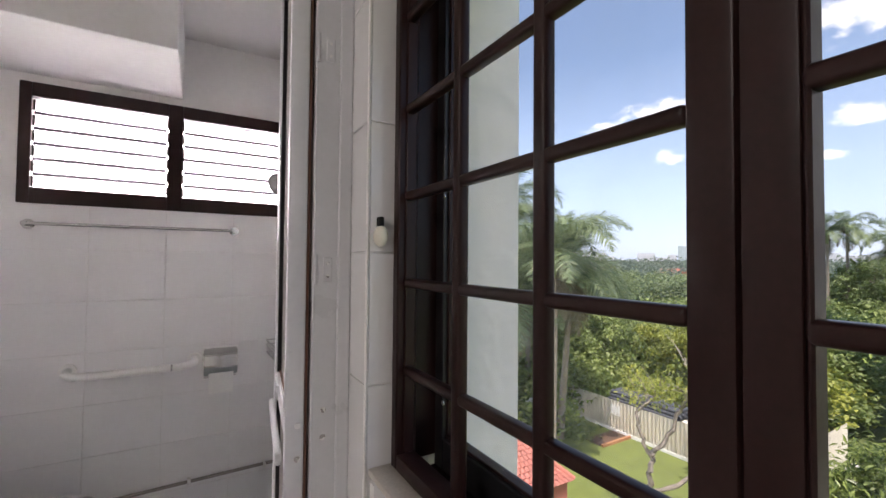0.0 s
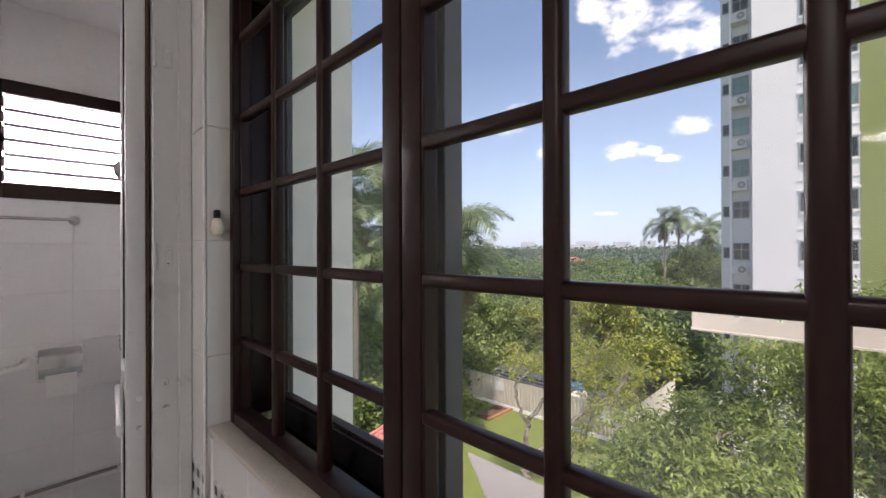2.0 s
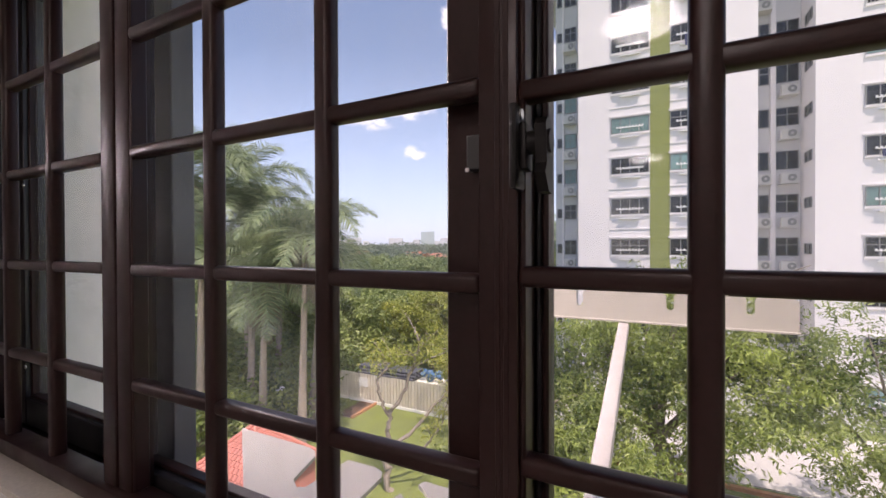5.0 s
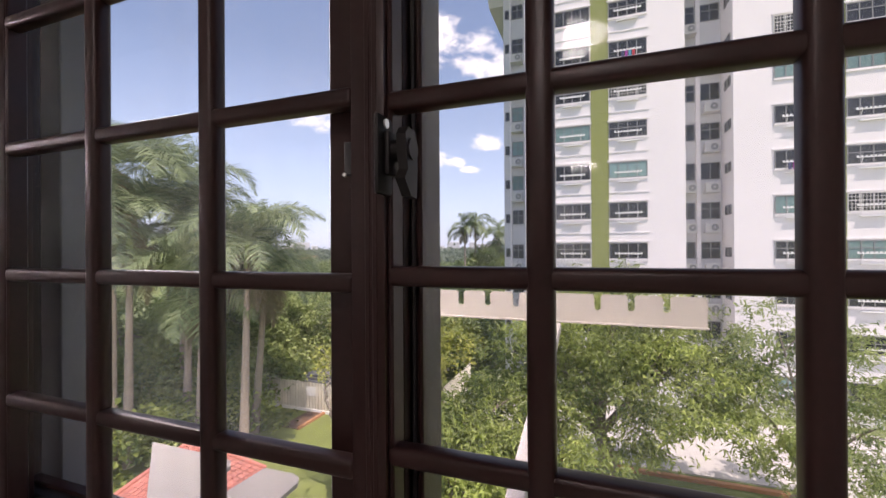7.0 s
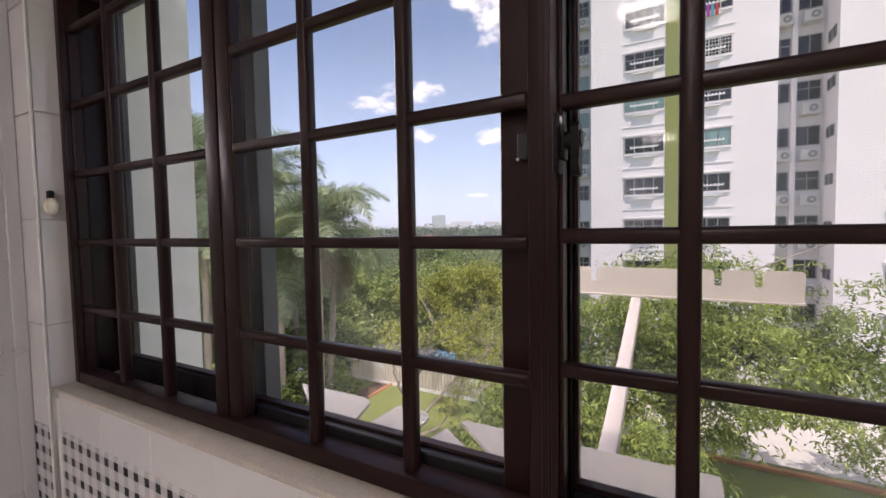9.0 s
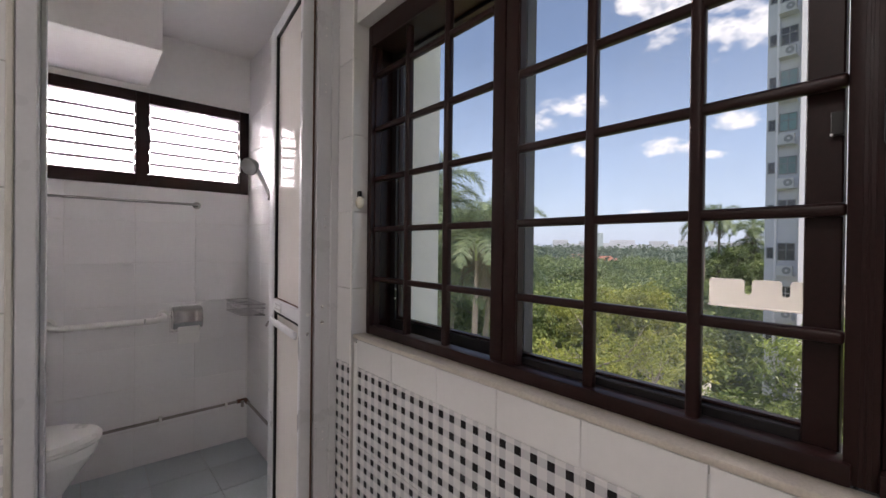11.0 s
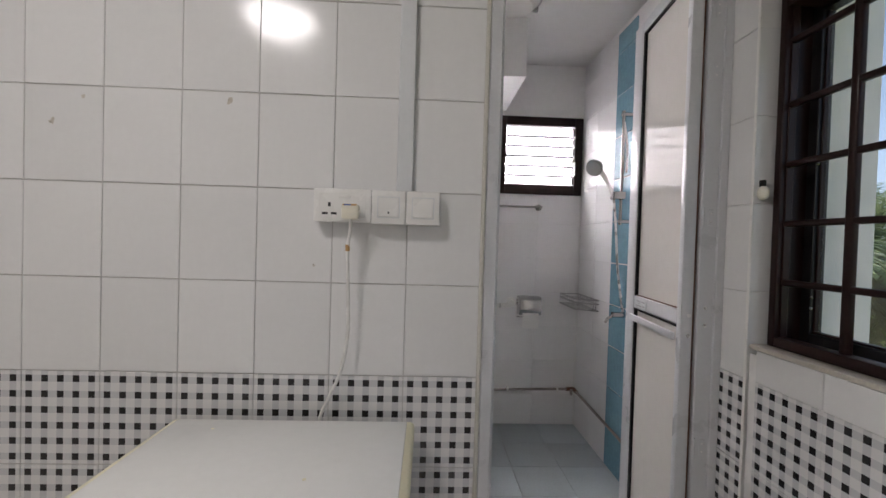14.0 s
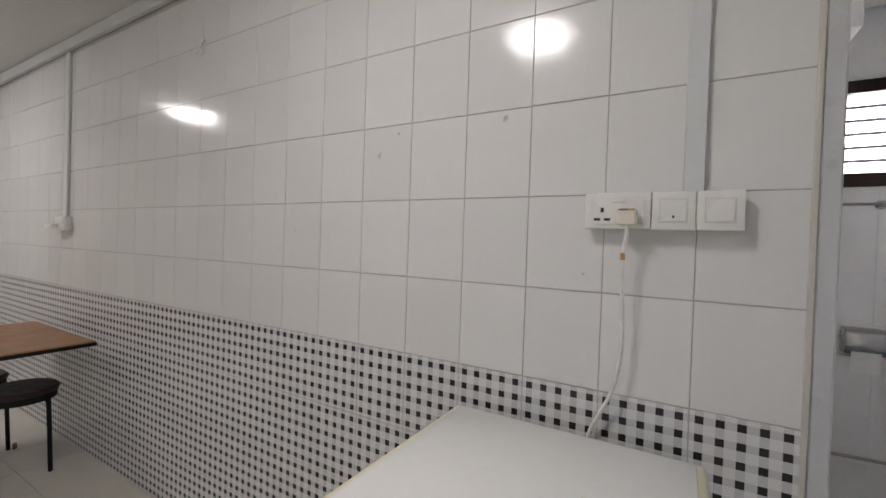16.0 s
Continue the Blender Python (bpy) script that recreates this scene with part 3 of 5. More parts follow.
def leaf(m, thick, grip):
    """One framed leaf: along +y from its hinge edge, its face towards -x."""
    W, Z0, Z1, S, F = 0.465, 0.02, DOOR_Z, 0.028, 0.08
    t = thick / 2

    def put(name, bm, mat, parent, label=""):
        bm.transform(m)
        return part(name, bm, mat, parent, label)
    f = put("door_leaf", box(-t, t, 0, S, Z0, Z1, 0.003, 2), DOOR_ALU, door, "white aluminium framed leaf with cream panels")
    put("stile", box(-t, t, W - F, W, Z0, Z1, 0.003, 2), DOOR_ALU, f)
    for z0, z1 in ((Z0, Z0 + 0.07), (1.13, 1.18), (Z1 - 0.045, Z1)):
        put("rail", box(-t + 0.0015, t - 0.0015, S, W - F, z0, z1, 0.003), DOOR_ALU, f)
    for z0, z1 in ((Z0 + 0.07, 1.13), (1.18, Z1 - 0.045)):
        put("panel", box(-0.004, 0.004, S, W - F, z0, z1), DOOR_PANEL, f, "glossy cream acrylic panel")
        put("gasket_and_shade", box(-t + 0.004, -0.004, W - F - 0.012, W - F, z0, z1), BLACK, f)
        # black line under the top rail; below the mid rail, its shadow as a strip
        put("gasket_and_shade", box(-t + 0.005, -0.004, S, W - F - 0.012, z1 - 0.009, z1), BLACK, f)
        put("gasket_and_shade", box(-t + 0.009, -0.004, S, W - F - 0.012, z0, z0 + 0.004), SEAL, f)
    if grip:
        put("pull_handle", box(-t - 0.016, -t - 0.002, S - 0.004, W - F + 0.004, 1.08, 1.106, 0.006, 2), DOOR_ALU, f, "satin white pull bar")
        n = put("name_plate", box(-t - 0.0015, -t + 0.003, W - F - 0.125, W - F - 0.01, 1.137, 1.173, 0.0006), TRUNK_WHITE, f, "worn printed label")
        for k, (a, b, z) in enumerate(((0.115, 0.085, 1.163), (0.075, 0.04, 1.163), (0.115, 0.095, 1.147), (0.085, 0.03, 1.145), (0.07, 0.055, 1.155))):
            put("print_bar", box(-t - 0.0019, -t - 0.0014, W - F - a, W - F - b, z - 0.0025, z + 0.0025), GREY_ALU, n)
    for z in (1.1, 1.165):
        put("rivet", cyl((0.006, -0.003, z), (0.006, 0.001, z), 0.006, n=12), STEEL, f)
    return f


leaf(pose(-0.172, 0.137, 0, 0, 0, -6.2), 0.036, True)
leaf(pose(-0.13, 0.175, 0, 0, 0, -6.6), 0.033, False)
part("seal", box(-0.1525, -0.1475, 0.1395, 0.17, 0.03, DOOR_Z - 0.02), SEAL, door, "brown rubber strip")
for z in (2.12, 1.93, 1.474, 0.75, 0.3):
    h = part("hinge", cyl((-0.138, 0.129, z - 0.03), (-0.138, 0.129, z + 0.03), 0.0042, n=12), DOOR_ALU, door, "white barrel hinge")
    part("hinge_plate", box(-0.122, -0.104, 0.1285, 0.1306, z - 0.025, z + 0.025, 0.001), DOOR_ALU, h)
    for k in (-0.013, 0.013):
        part("screw", cyl((-0.113, 0.1286, z + k), (-0.113, 0.1275, z + k), 0.0032, n=8), STEEL, h)
for z in (1.19, 1.135):
    part("rivet", cyl((-0.118, 0.1306, z), (-0.118, 0.129, z), 0.006, n=12), STEEL, door)


# ---- bathroom things ----
t = thing("towel_rail", "chrome towel rail fixed on the tiled wall", "towel rail", at=(-0.6, 1.97, 1.65))
part("rail", cyl((-1.04, 1.905, 1.65), (-0.165, 1.905, 1.65), 0.008), CHROME, t)
for x in (-1.04, -0.165):
    b = part("bracket", cyl((x, 1.97, 1.65), (x, 1.895, 1.65), 0.011), CHROME, t)
    part("flange", cyl((x, 1.97, 1.65), (x, 1.962, 1.65), 0.024, n=20), CHROME, b)

t = thing("grab_rail", "white plastic grab rail on the tiled wall", "grab rail", at=(-0.6, 1.97, 0.92))
part("rail", add_tube(bmesh.new(), smooth_line([(-0.88, 1.965, 0.935), (-0.875, 1.9, 0.93), (-0.82, 1.885, 0.918), (-0.62, 1.885, 0.918), (-0.41, 1.885, 0.918), (-0.355, 1.9, 0.93), (-0.35, 1.965, 0.935)], 6), 0.019, 12), WHITE_PLASTIC, t)
for x in (-0.88, -0.35):
    part("flange", cyl((x, 1.97, 0.935), (x, 1.955, 0.935), 0.035, n=20), WHITE_PLASTIC, t)
for x in (-0.79, -0.45):
    part("ring", cyl((x - 0.004, 1.885, 0.918), (x + 0.004, 1.885, 0.918), 0.021, n=16), STEEL, t)

t = thing("toilet_roll_holder", "steel covered toilet roll holder with white paper hanging", "roll holder", at=(-0.22, 1.97, 0.9))
bm = bmesh.new()
add_prism(bm, [(1.97, 0.985), (1.9, 0.985), (1.872, 0.965), (1.862, 0.92), (1.866, 0.875), (1.885, 0.85), (1.97, 0.85)], -0.305, -0.14, "x")
bmesh.ops.bevel(bm, geom=bm.edges[:], offset=0.004, segments=2, affect="EDGES")
part("cover", bm, CHROME, t)
part("back_plate", box(-0.312, -0.133, 1.962, 1.9695, 0.82, 0.992, 0.003), STEEL, t)
part("paper", box(-0.28, -0.16, 1.872, 1.876, 0.755, 0.868, 0.001), PAPER, t, "torn hanging paper")

t = thing("wire_basket", "chrome wire soap basket in the shower corner", "basket", at=(0.16, 1.76, 1.0))
for z in (1.01, 0.985, 0.94):
    bm = bmesh.new()
    q = [(0.157, 1.58, z), (0.157, 1.955, z), (0.02, 1.955, z), (0.03, 1.66, z), (0.157, 1.58, z)]
    add_tube(bm, q, 0.0042, 6)
    part("wire_rim", bm, WIRE, t)
for k in range(9):
    y = 1.62 + k * 0.04
    part("wire", add_tube(bmesh.new(), [(0.157, y, 1.01), (0.157, y, 0.94), (0.025 + 0.05 * (k == 0), y + 0.02, 0.94), (0.025 + 0.05 * (k == 0), y + 0.02, 1.01)], 0.0028, 6), WIRE, t)

t = thing("shower_set", "white and chrome shower handset on a wall rail", "shower", at=(0.15, 1.25, 1.5))
part("slide_bar", cyl((0.105, 1.2, 1.5), (0.105, 1.2, 2.15), 0.009), CHROME, t)
for z in (1.52, 2.13):
    part("bar_bracket", cyl((0.163, 1.2, z), (0.095, 1.2, z), 0.012), CHROME, t)
part("slider", box(0.05, 0.125, 1.18, 1.225, 1.645, 1.69, 0.008, 2), CHROME, t)
hs = part("handset_grip", add_tube(bmesh.new(), smooth_line([(0.06, 1.205, 1.66), (0.035, 1.22, 1.73), (0.01, 1.24, 1.79), (-0.012, 1.25, 1.83)], 4), [0.011] * 6 + [0.014] * 7, 10), WHITE_PLASTIC, t)
hd = bmesh.new()
add_cyl(hd, (-0.01, 1.262, 1.845), (-0.04, 1.24, 1.828), 0.03, 0.05, 22)
add_cyl(hd, (-0.04, 1.24, 1.828), (-0.05, 1.233, 1.822), 0.05, 0.046, 22)
part("spray_head", hd, SPRAY, hs, "grey spray face")
part("hose", add_tube(bmesh.new(), smooth_line([(0.065, 1.205, 1.65), (0.075, 1.19, 1.5), (0.1, 1.2, 1.25), (0.13, 1.21, 1.08), (0.15, 1.22, 1.0)], 6), 0.007, 8), STEEL, t)
part("hose", add_tube(bmesh.new(), smooth_line([(0.1, 1.2, 2.13), (0.125, 1.19, 1.95), (0.13, 1.2, 1.8)], 6), 0.006, 8), WHITE_PLASTIC, t)
tap = part("tap", cyl((0.163, 1.225, 0.98), (0.09, 1.225, 0.98), 0.017), CHROME, t)
part("tap_lever", add_tube(bmesh.new(), [(0.1, 1.225, 0.98), (0.07, 1.235, 0.955), (0.055, 1.24, 0.93)], 0.008, 8), CHROME, tap)

t = thing("water_pipe", "dull copper water pipe clipped low along the walls", "pipe", at=(0.0, 1.95, 0.27))
part("pipe", cyl((-1.34, 1.95, 0.255), (0.13, 1.95, 0.285), 0.009), COPPER, t)
part("pipe", cyl((0.145, 1.93, 0.285), (0.145, 0.3, 0.235), 0.009), COPPER, t)
el = bmesh.new()
add_cyl(el, (0.09, 1.95, 0.284), (0.15, 1.95, 0.286), 0.014)
add_cyl(el, (0.145, 1.955, 0.286), (0.145, 1.89, 0.284), 0.014)
part("elbow", el, SEAL, t, "tarnished elbow joint")
part("valve", cyl((0.12, 1.925, 0.29), (0.12, 1.925, 0.25), 0.01), COPPER, t)
for x in (-0.36, 0.02):
    part("clip", box(x - 0.008, x + 0.008, 1.935, 1.969, 0.262, 0.292, 0.003), WHITE_PLASTIC, t)

t = thing("toilet", "white porcelain toilet with closed lid", "toilet", at=(-0.95, 1.5, 0.004))


def oval(bm, cx, cy, a, b, z0, z1, a2=None, b2=None, n=32):
    lo = [bm.verts.new((cx + (a if math.cos(k) > 0 else a * 0.75) * math.cos(k), cy + b * math.sin(k), z0)) for k in (math.tau * i / n for i in range(n))]
    hi = [bm.verts.new((cx + ((a2 or a) if math.cos(k) > 0 else (a2 or a) * 0.75) * math.cos(k), cy + (b2 or b) * math.sin(k), z1)) for k in (math.tau * i / n for i in range(n))]
    bm.faces.new(lo[::-1])
    bm.faces.new(hi)
    for i in range(n):
        j = (i + 1) % n
        bm.faces.new((lo[i], lo[j], hi[j], hi[i]))
    return bm


bm = bmesh.new()
oval(bm, -0.95, 1.5, 0.14, 0.12, 0.004, 0.2, 0.15, 0.12)
oval(bm, -0.94, 1.5, 0.15, 0.12, 0.2, 0.365, 0.26, 0.175)
oval(bm, -0.94, 1.5, 0.262, 0.178, 0.366, 0.42, 0.278, 0.186)
part("bowl", bm, PORCELAIN, t)
bm = oval(bmesh.new(), -0.94, 1.5, 0.285, 0.19, 0.424, 0.44)
bmesh.ops.bevel(bm, geom=bm.edges[:], offset=0.004, segments=2, affect="EDGES")
part("seat", bm, WHITE_PLASTIC, t)
bm = oval(bmesh.new(), -0.94, 1.5, 0.29, 0.193, 0.445, 0.467, 0.27, 0.18)
bmesh.ops.bevel(bm, geom=bm.edges[:], offset=0.005, segments=2, affect="EDGES")
part("lid", bm, WHITE_PLASTIC, t)
part("cistern", box(-1.345, -1.17, 1.31, 1.69, 0.38, 0.78, 0.02, 3), PORCELAIN, t)

t = thing("ceiling_light", "small round white bathroom ceiling light, off", "ceiling light", at=(-0.56, 1.12, BZ))
bm = cyl((-0.56, 1.12, BZ), (-0.56, 1.12, BZ - 0.03), 0.15, n=36)
part("base", bm, GREY_ALU, t)
bm = cyl((-0.56, 1.12, BZ - 0.03), (-0.56, 1.12, BZ - 0.07), 0.14, 0.1, 36)
part("diffuser", bm, WHITE_PLASTIC, t)
for k in range(4):
    a = math.tau * k / 4 + 0.4
    part("clip", box(-0.56 + 0.14 * math.cos(a) - 0.015, -0.56 + 0.14 * math.cos(a) + 0.015, 1.12 + 0.14 * math.sin(a) - 0.01, 1.12 + 0.14 * math.sin(a) + 0.01, BZ - 0.055, BZ - 0.026, 0.003), CHROME, t)

# ---- kitchen things ----
wm = thing("washing_machine", "white appliance with cream-edged flat lid, beside the tiled wall", "appliance", at=(-1.32, -0.35, 0))
part("body", box(-1.615, -1.03, -0.62, -0.06, 0.03, 0.865, 0.012, 3), ENAMEL, wm)
part("lid_edge", box(-1.632, -1.014, -0.645, -0.05, 0.866, 0.902, 0.012, 3), CREAM, wm, "yellowed cream edging")
part("lid", box(-1.612, -1.034, -0.636, -0.066, 0.9, 0.9065, 0.003, 2), ENAMEL, wm, "glossy white top sheet")
part("control_panel", box(-1.61, -1.035, -0.628, -0.6205, 0.72, 0.85, 0.002), GREY_ALU, wm)
for x in (-1.58, -1.07):
    for y in (-0.58, -0.1):
        part("foot", cyl((x, y, 0), (x, y, 0.031), 0.02), BLACK, wm)
for x, y in ((-1.22, -0.33), (-1.5, -0.12)):
    part("stain", cyl((x, y, 0.9065), (x, y, 0.9069), 0.004, n=9), CREAM, wm)

so = thing("double_socket", "white double wall socket in a surface box", "socket", at=(-1.22, 0, 1.46))
part("back_box", box(-1.291, -1.146, -0.034, 0.0, 1.42, 1.503, 0.003), WHITE_PLASTIC, so)
part("face_plate", box(-1.293, -1.1445, -0.043, -0.034, 1.418, 1.505, 0.003, 2), WHITE_PLASTIC, so)
part("inner_plate", box(-1.278, -1.158, -0.0445, -0.0425, 1.428, 1.495, 0.001), WHITE_PLASTIC, so)
for x in (-1.222, -1.205):
    part("rocker", box(x - 0.0075, x + 0.0075, -0.047, -0.0445, 1.48, 1.486, 0.001), WHITE_PLASTIC, so)
for x0, z0, w, h in ((-1.252, 1.463, 0.0035, 0.009), (-1.263, 1.44, 0.0075, 0.004), (-1.24, 1.44, 0.0075, 0.004)):
    part("pin_slot", box(x0 - w, x0 + w, -0.0449, -0.0444, z0 - h / 2 - 0.001, z0 + h / 2 + 0.001), DARK_SLOT, so)
for name, x0, x1 in (("wall_switch", -1.143, -1.0545), ("wall_switch", -1.053, -0.9645)):
    s = thing(name, "white square switch in a surface box", "switch", "switches by the socket", at=((x0 + x1) / 2, 0, 1.46))
    part("back_box", box(x0 + 0.002, x1 - 0.002, -0.034, 0.0, 1.417, 1.503, 0.003), WHITE_PLASTIC, s)
    part("face_plate", box(x0, x1, -0.043, -0.034, 1.416, 1.504, 0.003, 2), WHITE_PLASTIC, s)
    part("rocker", box(x0 + 0.017, x1 - 0.017, -0.0455, -0.042, 1.434, 1.486, 0.002), WHITE_PLASTIC, s)
    part("rocker_gap", box(x0 + 0.015, x1 - 0.015, -0.0434, -0.0429, 1.432, 1.488), TRUNK_WHITE, s)
    if x0 < -1.1:
        part("indicator", box(-1.1005, -1.0965, -0.0462, -0.0453, 1.443, 1.449), DARK_SLOT, s)

pl = thing("power_plug", "ivory mains plug with a hanging white cable", "plug", at=(-1.193, -0.05, 1.45))
part("plug_body", box(-1.215, -1.172, -0.078, -0.0465, 1.425, 1.463, 0.006, 2), IVORY, pl)
part("plug_label", box(-1.211, -1.176, -0.0784, -0.0775, 1.459, 1.4632), TAN_MARK, pl)
part("plug_label", box(-1.208, -1.19, -0.0787, -0.0782, 1.459, 1.4625), BLUE_MARK, pl)
part("cable", add_tube(bmesh.new(), smooth_line([(-1.193, -0.065, 1.43), (-1.193, -0.062, 1.4), (-1.2, -0.055, 1.35), (-1.198, -0.05, 1.25), (-1.196, -0.045, 1.13), (-1.212, -0.04, 1.03), (-1.245, -0.03, 0.95), (-1.27, -0.025, 0.88), (-1.275, -0.025, 0.7)], 7), 0.0045, 8), WHITE_PLASTIC, pl)
part("cable_kink", cyl((-1.2005, -0.0555, 1.36), (-1.2, -0.0545, 1.343), 0.0055, n=8), TAN_MARK, pl)

tagged(part("cable_trunking", box(-1.082, -1.038, -0.017, -0.0005, 1.504, 2.53, 0.003), TRUNK_WHITE), "white plastic cable trunking above the switches", "trunking")
tagged(part("cable_trunking", box(-4.6, -4.545, -0.017, -0.0005, 1.46, 2.53, 0.003), TRUNK_WHITE), "white plastic cable trunking down the tiled wall", "trunking")
tagged(part("cable_trunking", box(WEST, -0.86, -0.03, -0.0005, 2.535, 2.605, 0.004), TRUNK_WHITE), "white plastic trunking along the ceiling edge", "trunking")
s2 = thing("socket_box", "small white socket box at the end of trunking", "socket", at=(-4.58, 0, 1.4))
part("back_box", box(-4.66, -4.5, -0.04, 0.0, 1.37, 1.46, 0.003), WHITE_PLASTIC, s2)
part("plug_body", box(-4.7, -4.6, -0.08, -0.0405, 1.385, 1.41, 0.004), WHITE_PLASTIC, s2)
hk = thing("wall_hook", "small metal bracket screwed high on the tiles", "bracket", at=(-3.06, 0, 2.25))
part("plate", box(-3.07, -3.05, -0.006, 0.0, 2.22, 2.3, 0.002), STEEL, hk)
part("arm", box(-3.09, -3.04, -0.035, -0.006, 2.215, 2.235, 0.003), WHITE_PLASTIC, hk)
kb = thing("door_stopper", "cracked white plastic knob on the reveal tiles", "stopper", at=(-0.045, 0.02, 1.545))
bm = bmesh.new()
bmesh.ops.create_uvsphere(bm, u_segments=20, v_segments=12, radius=1, matrix=Matrix.Translation((-0.045, 0.012, 1.54)) @ Matrix.Diagonal((0.014, 0.016, 0.021, 1)))
part("knob", bm, IVORY, kb)
part("stub", box(-0.05, -0.04, 0.006, 0.0235, 1.555, 1.577, 0.002), BLACK, kb)

lampdef = ((-1.84, -1.22), (-5.36, -1.2))
for x, y in lampdef:
    l = thing("ceiling_light", "lit round white kitchen ceiling light", "ceiling light", "kitchen ceiling lights", at=(x, y, CEIL_Z))
    part("base", cyl((x, y, CEIL_Z), (x, y, CEIL_Z - 0.035), 0.2, n=40), WHITE_PLASTIC, l)
    part("diffuser", cyl((x, y, CEIL_Z - 0.0355), (x, y, CEIL_Z - 0.075), 0.185, 0.14, 40), LAMP, l, "glowing white diffuser")

tb = thing("folding_table", "brown laminate folding table against the tiled wall", "table", at=(-4.4, -0.45, 0))
part("tabletop", box(-4.85, -3.93, -0.85, -0.07, 0.728, 0.75, 0.004), WOODTOP, tb)
part("edge_band", box(-4.853, -3.927, -0.853, -0.067, 0.722, 0.7435, 0.003), BLACK, tb)
for x in (-4.75, -4.05):
    for y0, y1 in ((-0.8, -0.5), (-0.52, -0.78)):
        part("leg", cyl((x, y0, 0), (x, y1, 0.722), 0.012), CREAM, tb)


def stool(x, y, rz, h):
    s = thing("stool", "black metal stool with a dark padded seat", "stool", "stools by the table", at=(x, y, 0))
    bm = cyl((x, y, h), (x, y, h + 0.035), 0.165, n=32)
    bmesh.ops.bevel(bm, geom=bm.edges[:], offset=0.012, segments=3, affect="EDGES")
    part("seat", bm, CUSHION, s)
    part("seat_ring", cyl((x, y, h - 0.035), (x, y, h), 0.155, n=32), BLACK, s)
    for k in range(4):
        a = math.tau * k / 4 + rz
        lx, ly = math.cos(a), math.sin(a)
        g = part("leg", add_tube(bmesh.new(), smooth_line([(x + lx * 0.12, y + ly * 0.12, h - 0.01), (x + lx * 0.15, y + ly * 0.15, h - 0.03), (x + lx * 0.165, y + ly * 0.165, h - 0.1), (x + lx * 0.18, y + ly * 0.18, 0.0)], 4), 0.011, 8), BLACK, s)
    return s


stool(-4.3, -0.28, 0.5, 0.44)
stool(-4.62, -0.42, 0.15, 0.47)
tagged(part("rubber_foot", cyl((-4.7, -0.2, 0.0), (-4.62, -0.22, 0.012), 0.012), RED_FOOT), "dull red rubber cap lying on the floor", "cap")

# ---- clothes drying rack outside ----
rk = thing("clothes_rack", "cream metal clothes drying rack under the window", "clothes rack", at=(0.2, -1.12, 1.03))


def notched(y0, y1, z0, z1, slots, w, depth):
    """Outline of a comb with rounded teeth, slots from the top."""
    pts = [(y0, z0), (y0, z1 - 0.012), (y0 - 0.012, z1)]
    for s in slots:
        pts += [(s + w + 0.012, z1), (s + w, z1 - 0.012), (s + w, z1 - depth + 0.01), (s + w * 0.4, z1 - depth), (s - w * 0.4, z1 - depth), (s - w, z1 - depth + 0.01), (s - w, z1 - 0.012), (s - w - 0.012, z1)]
    return pts + [(y1 + 0.012, z1), (y1, z1 - 0.012), (y1, z0)]


SLOTS = (-0.564, -0.731, -0.9, -1.347, -1.515, -1.685)
bm = bmesh.new()
add_prism(bm, notched(-0.372, -1.868, 1.078, 1.232, SLOTS, 0.017, 0.085), 2.1, 2.108, "x")
add_box(bm, 2.085, 2.1, -1.872, -0.37, 1.07, 1.079)
part("far_comb", bm, RACK_PAINT, rk, "cream notched plate", False)
part("arm", add_box(bmesh.new(), -0.026, 0.026, -0.024, 0.024, 0, 1.92, 0.006, 2), POLE_PAINT, rk).matrix_world = look((2.105, -1.128, 1.045), (0.2, -1.128, 0.68)) @ pose(0, 0, -1.92)
bm = bmesh.new()
outline = [(0.356, -0.362), (0.356, -0.585), (0.35, -0.607), (0.335, -0.623), (0.318, -0.628), (0.248, -0.65), (0.232, -0.676), (0.24, -0.69),
           (0.352, -0.697), (0.354, -0.765), (0.347, -0.786), (0.33, -0.797), (0.24, -0.803), (0.226, -0.825), (0.23, -0.842),
           (0.302, -0.859), (0.222, -0.965), (0.236, -0.99), (0.255, -0.975), (0.33, -0.89), (0.34, -0.874), (0.354, -0.88), (0.356, -1.36),
           (0.12, -1.36), (0.12, -0.68), (0.193, -0.58)]
add_prism(bm, outline, 1.029, 1.037, "z")
part("near_comb", bm, RACK_PAINT, rk, "cream notched plate with rounded teeth", False)
for y in (-0.72, -1.128, -1.34):
    part("bracket", box(0.118, 0.16, y - 0.02, y + 0.02, 0.66, 1.029, 0.004), RACK_PAINT, rk)
part("bracket", box(0.118, 0.26, -1.16, -1.096, 0.62, 0.72, 0.004), RACK_PAINT, rk)


# ---- outdoors: ground ----
G = -8.7
LAWN = material("lawn", (0.165, 0.2, 0.05), 0.95, vary=0.3, scale=1.2, bump=0.6, bump_scale=30)
SCRUB = material("rough_ground", (0.15, 0.19, 0.06), 0.95, vary=0.4, scale=0.05)
PAVE = material("pale_concrete_pavement", (0.5, 0.48, 0.46), 0.9, vary=0.12, scale=1.5, bump=0.2)
KERB = material("terracotta_kerb", (0.42, 0.2, 0.1), 0.85, vary=0.15, scale=4)
SOIL = material("brown_bed_soil", (0.12, 0.07, 0.045), 0.95, vary=0.3, scale=3, bump=0.5)
ASPHALT = material("asphalt", (0.06, 0.06, 0.062), 0.9, vary=0.2, scale=2)
FACADE = material("white_facade_paint", (0.82, 0.79, 0.79), 0.9, vary=0.05, scale=0.35, bump=0.08, bump_scale=5)
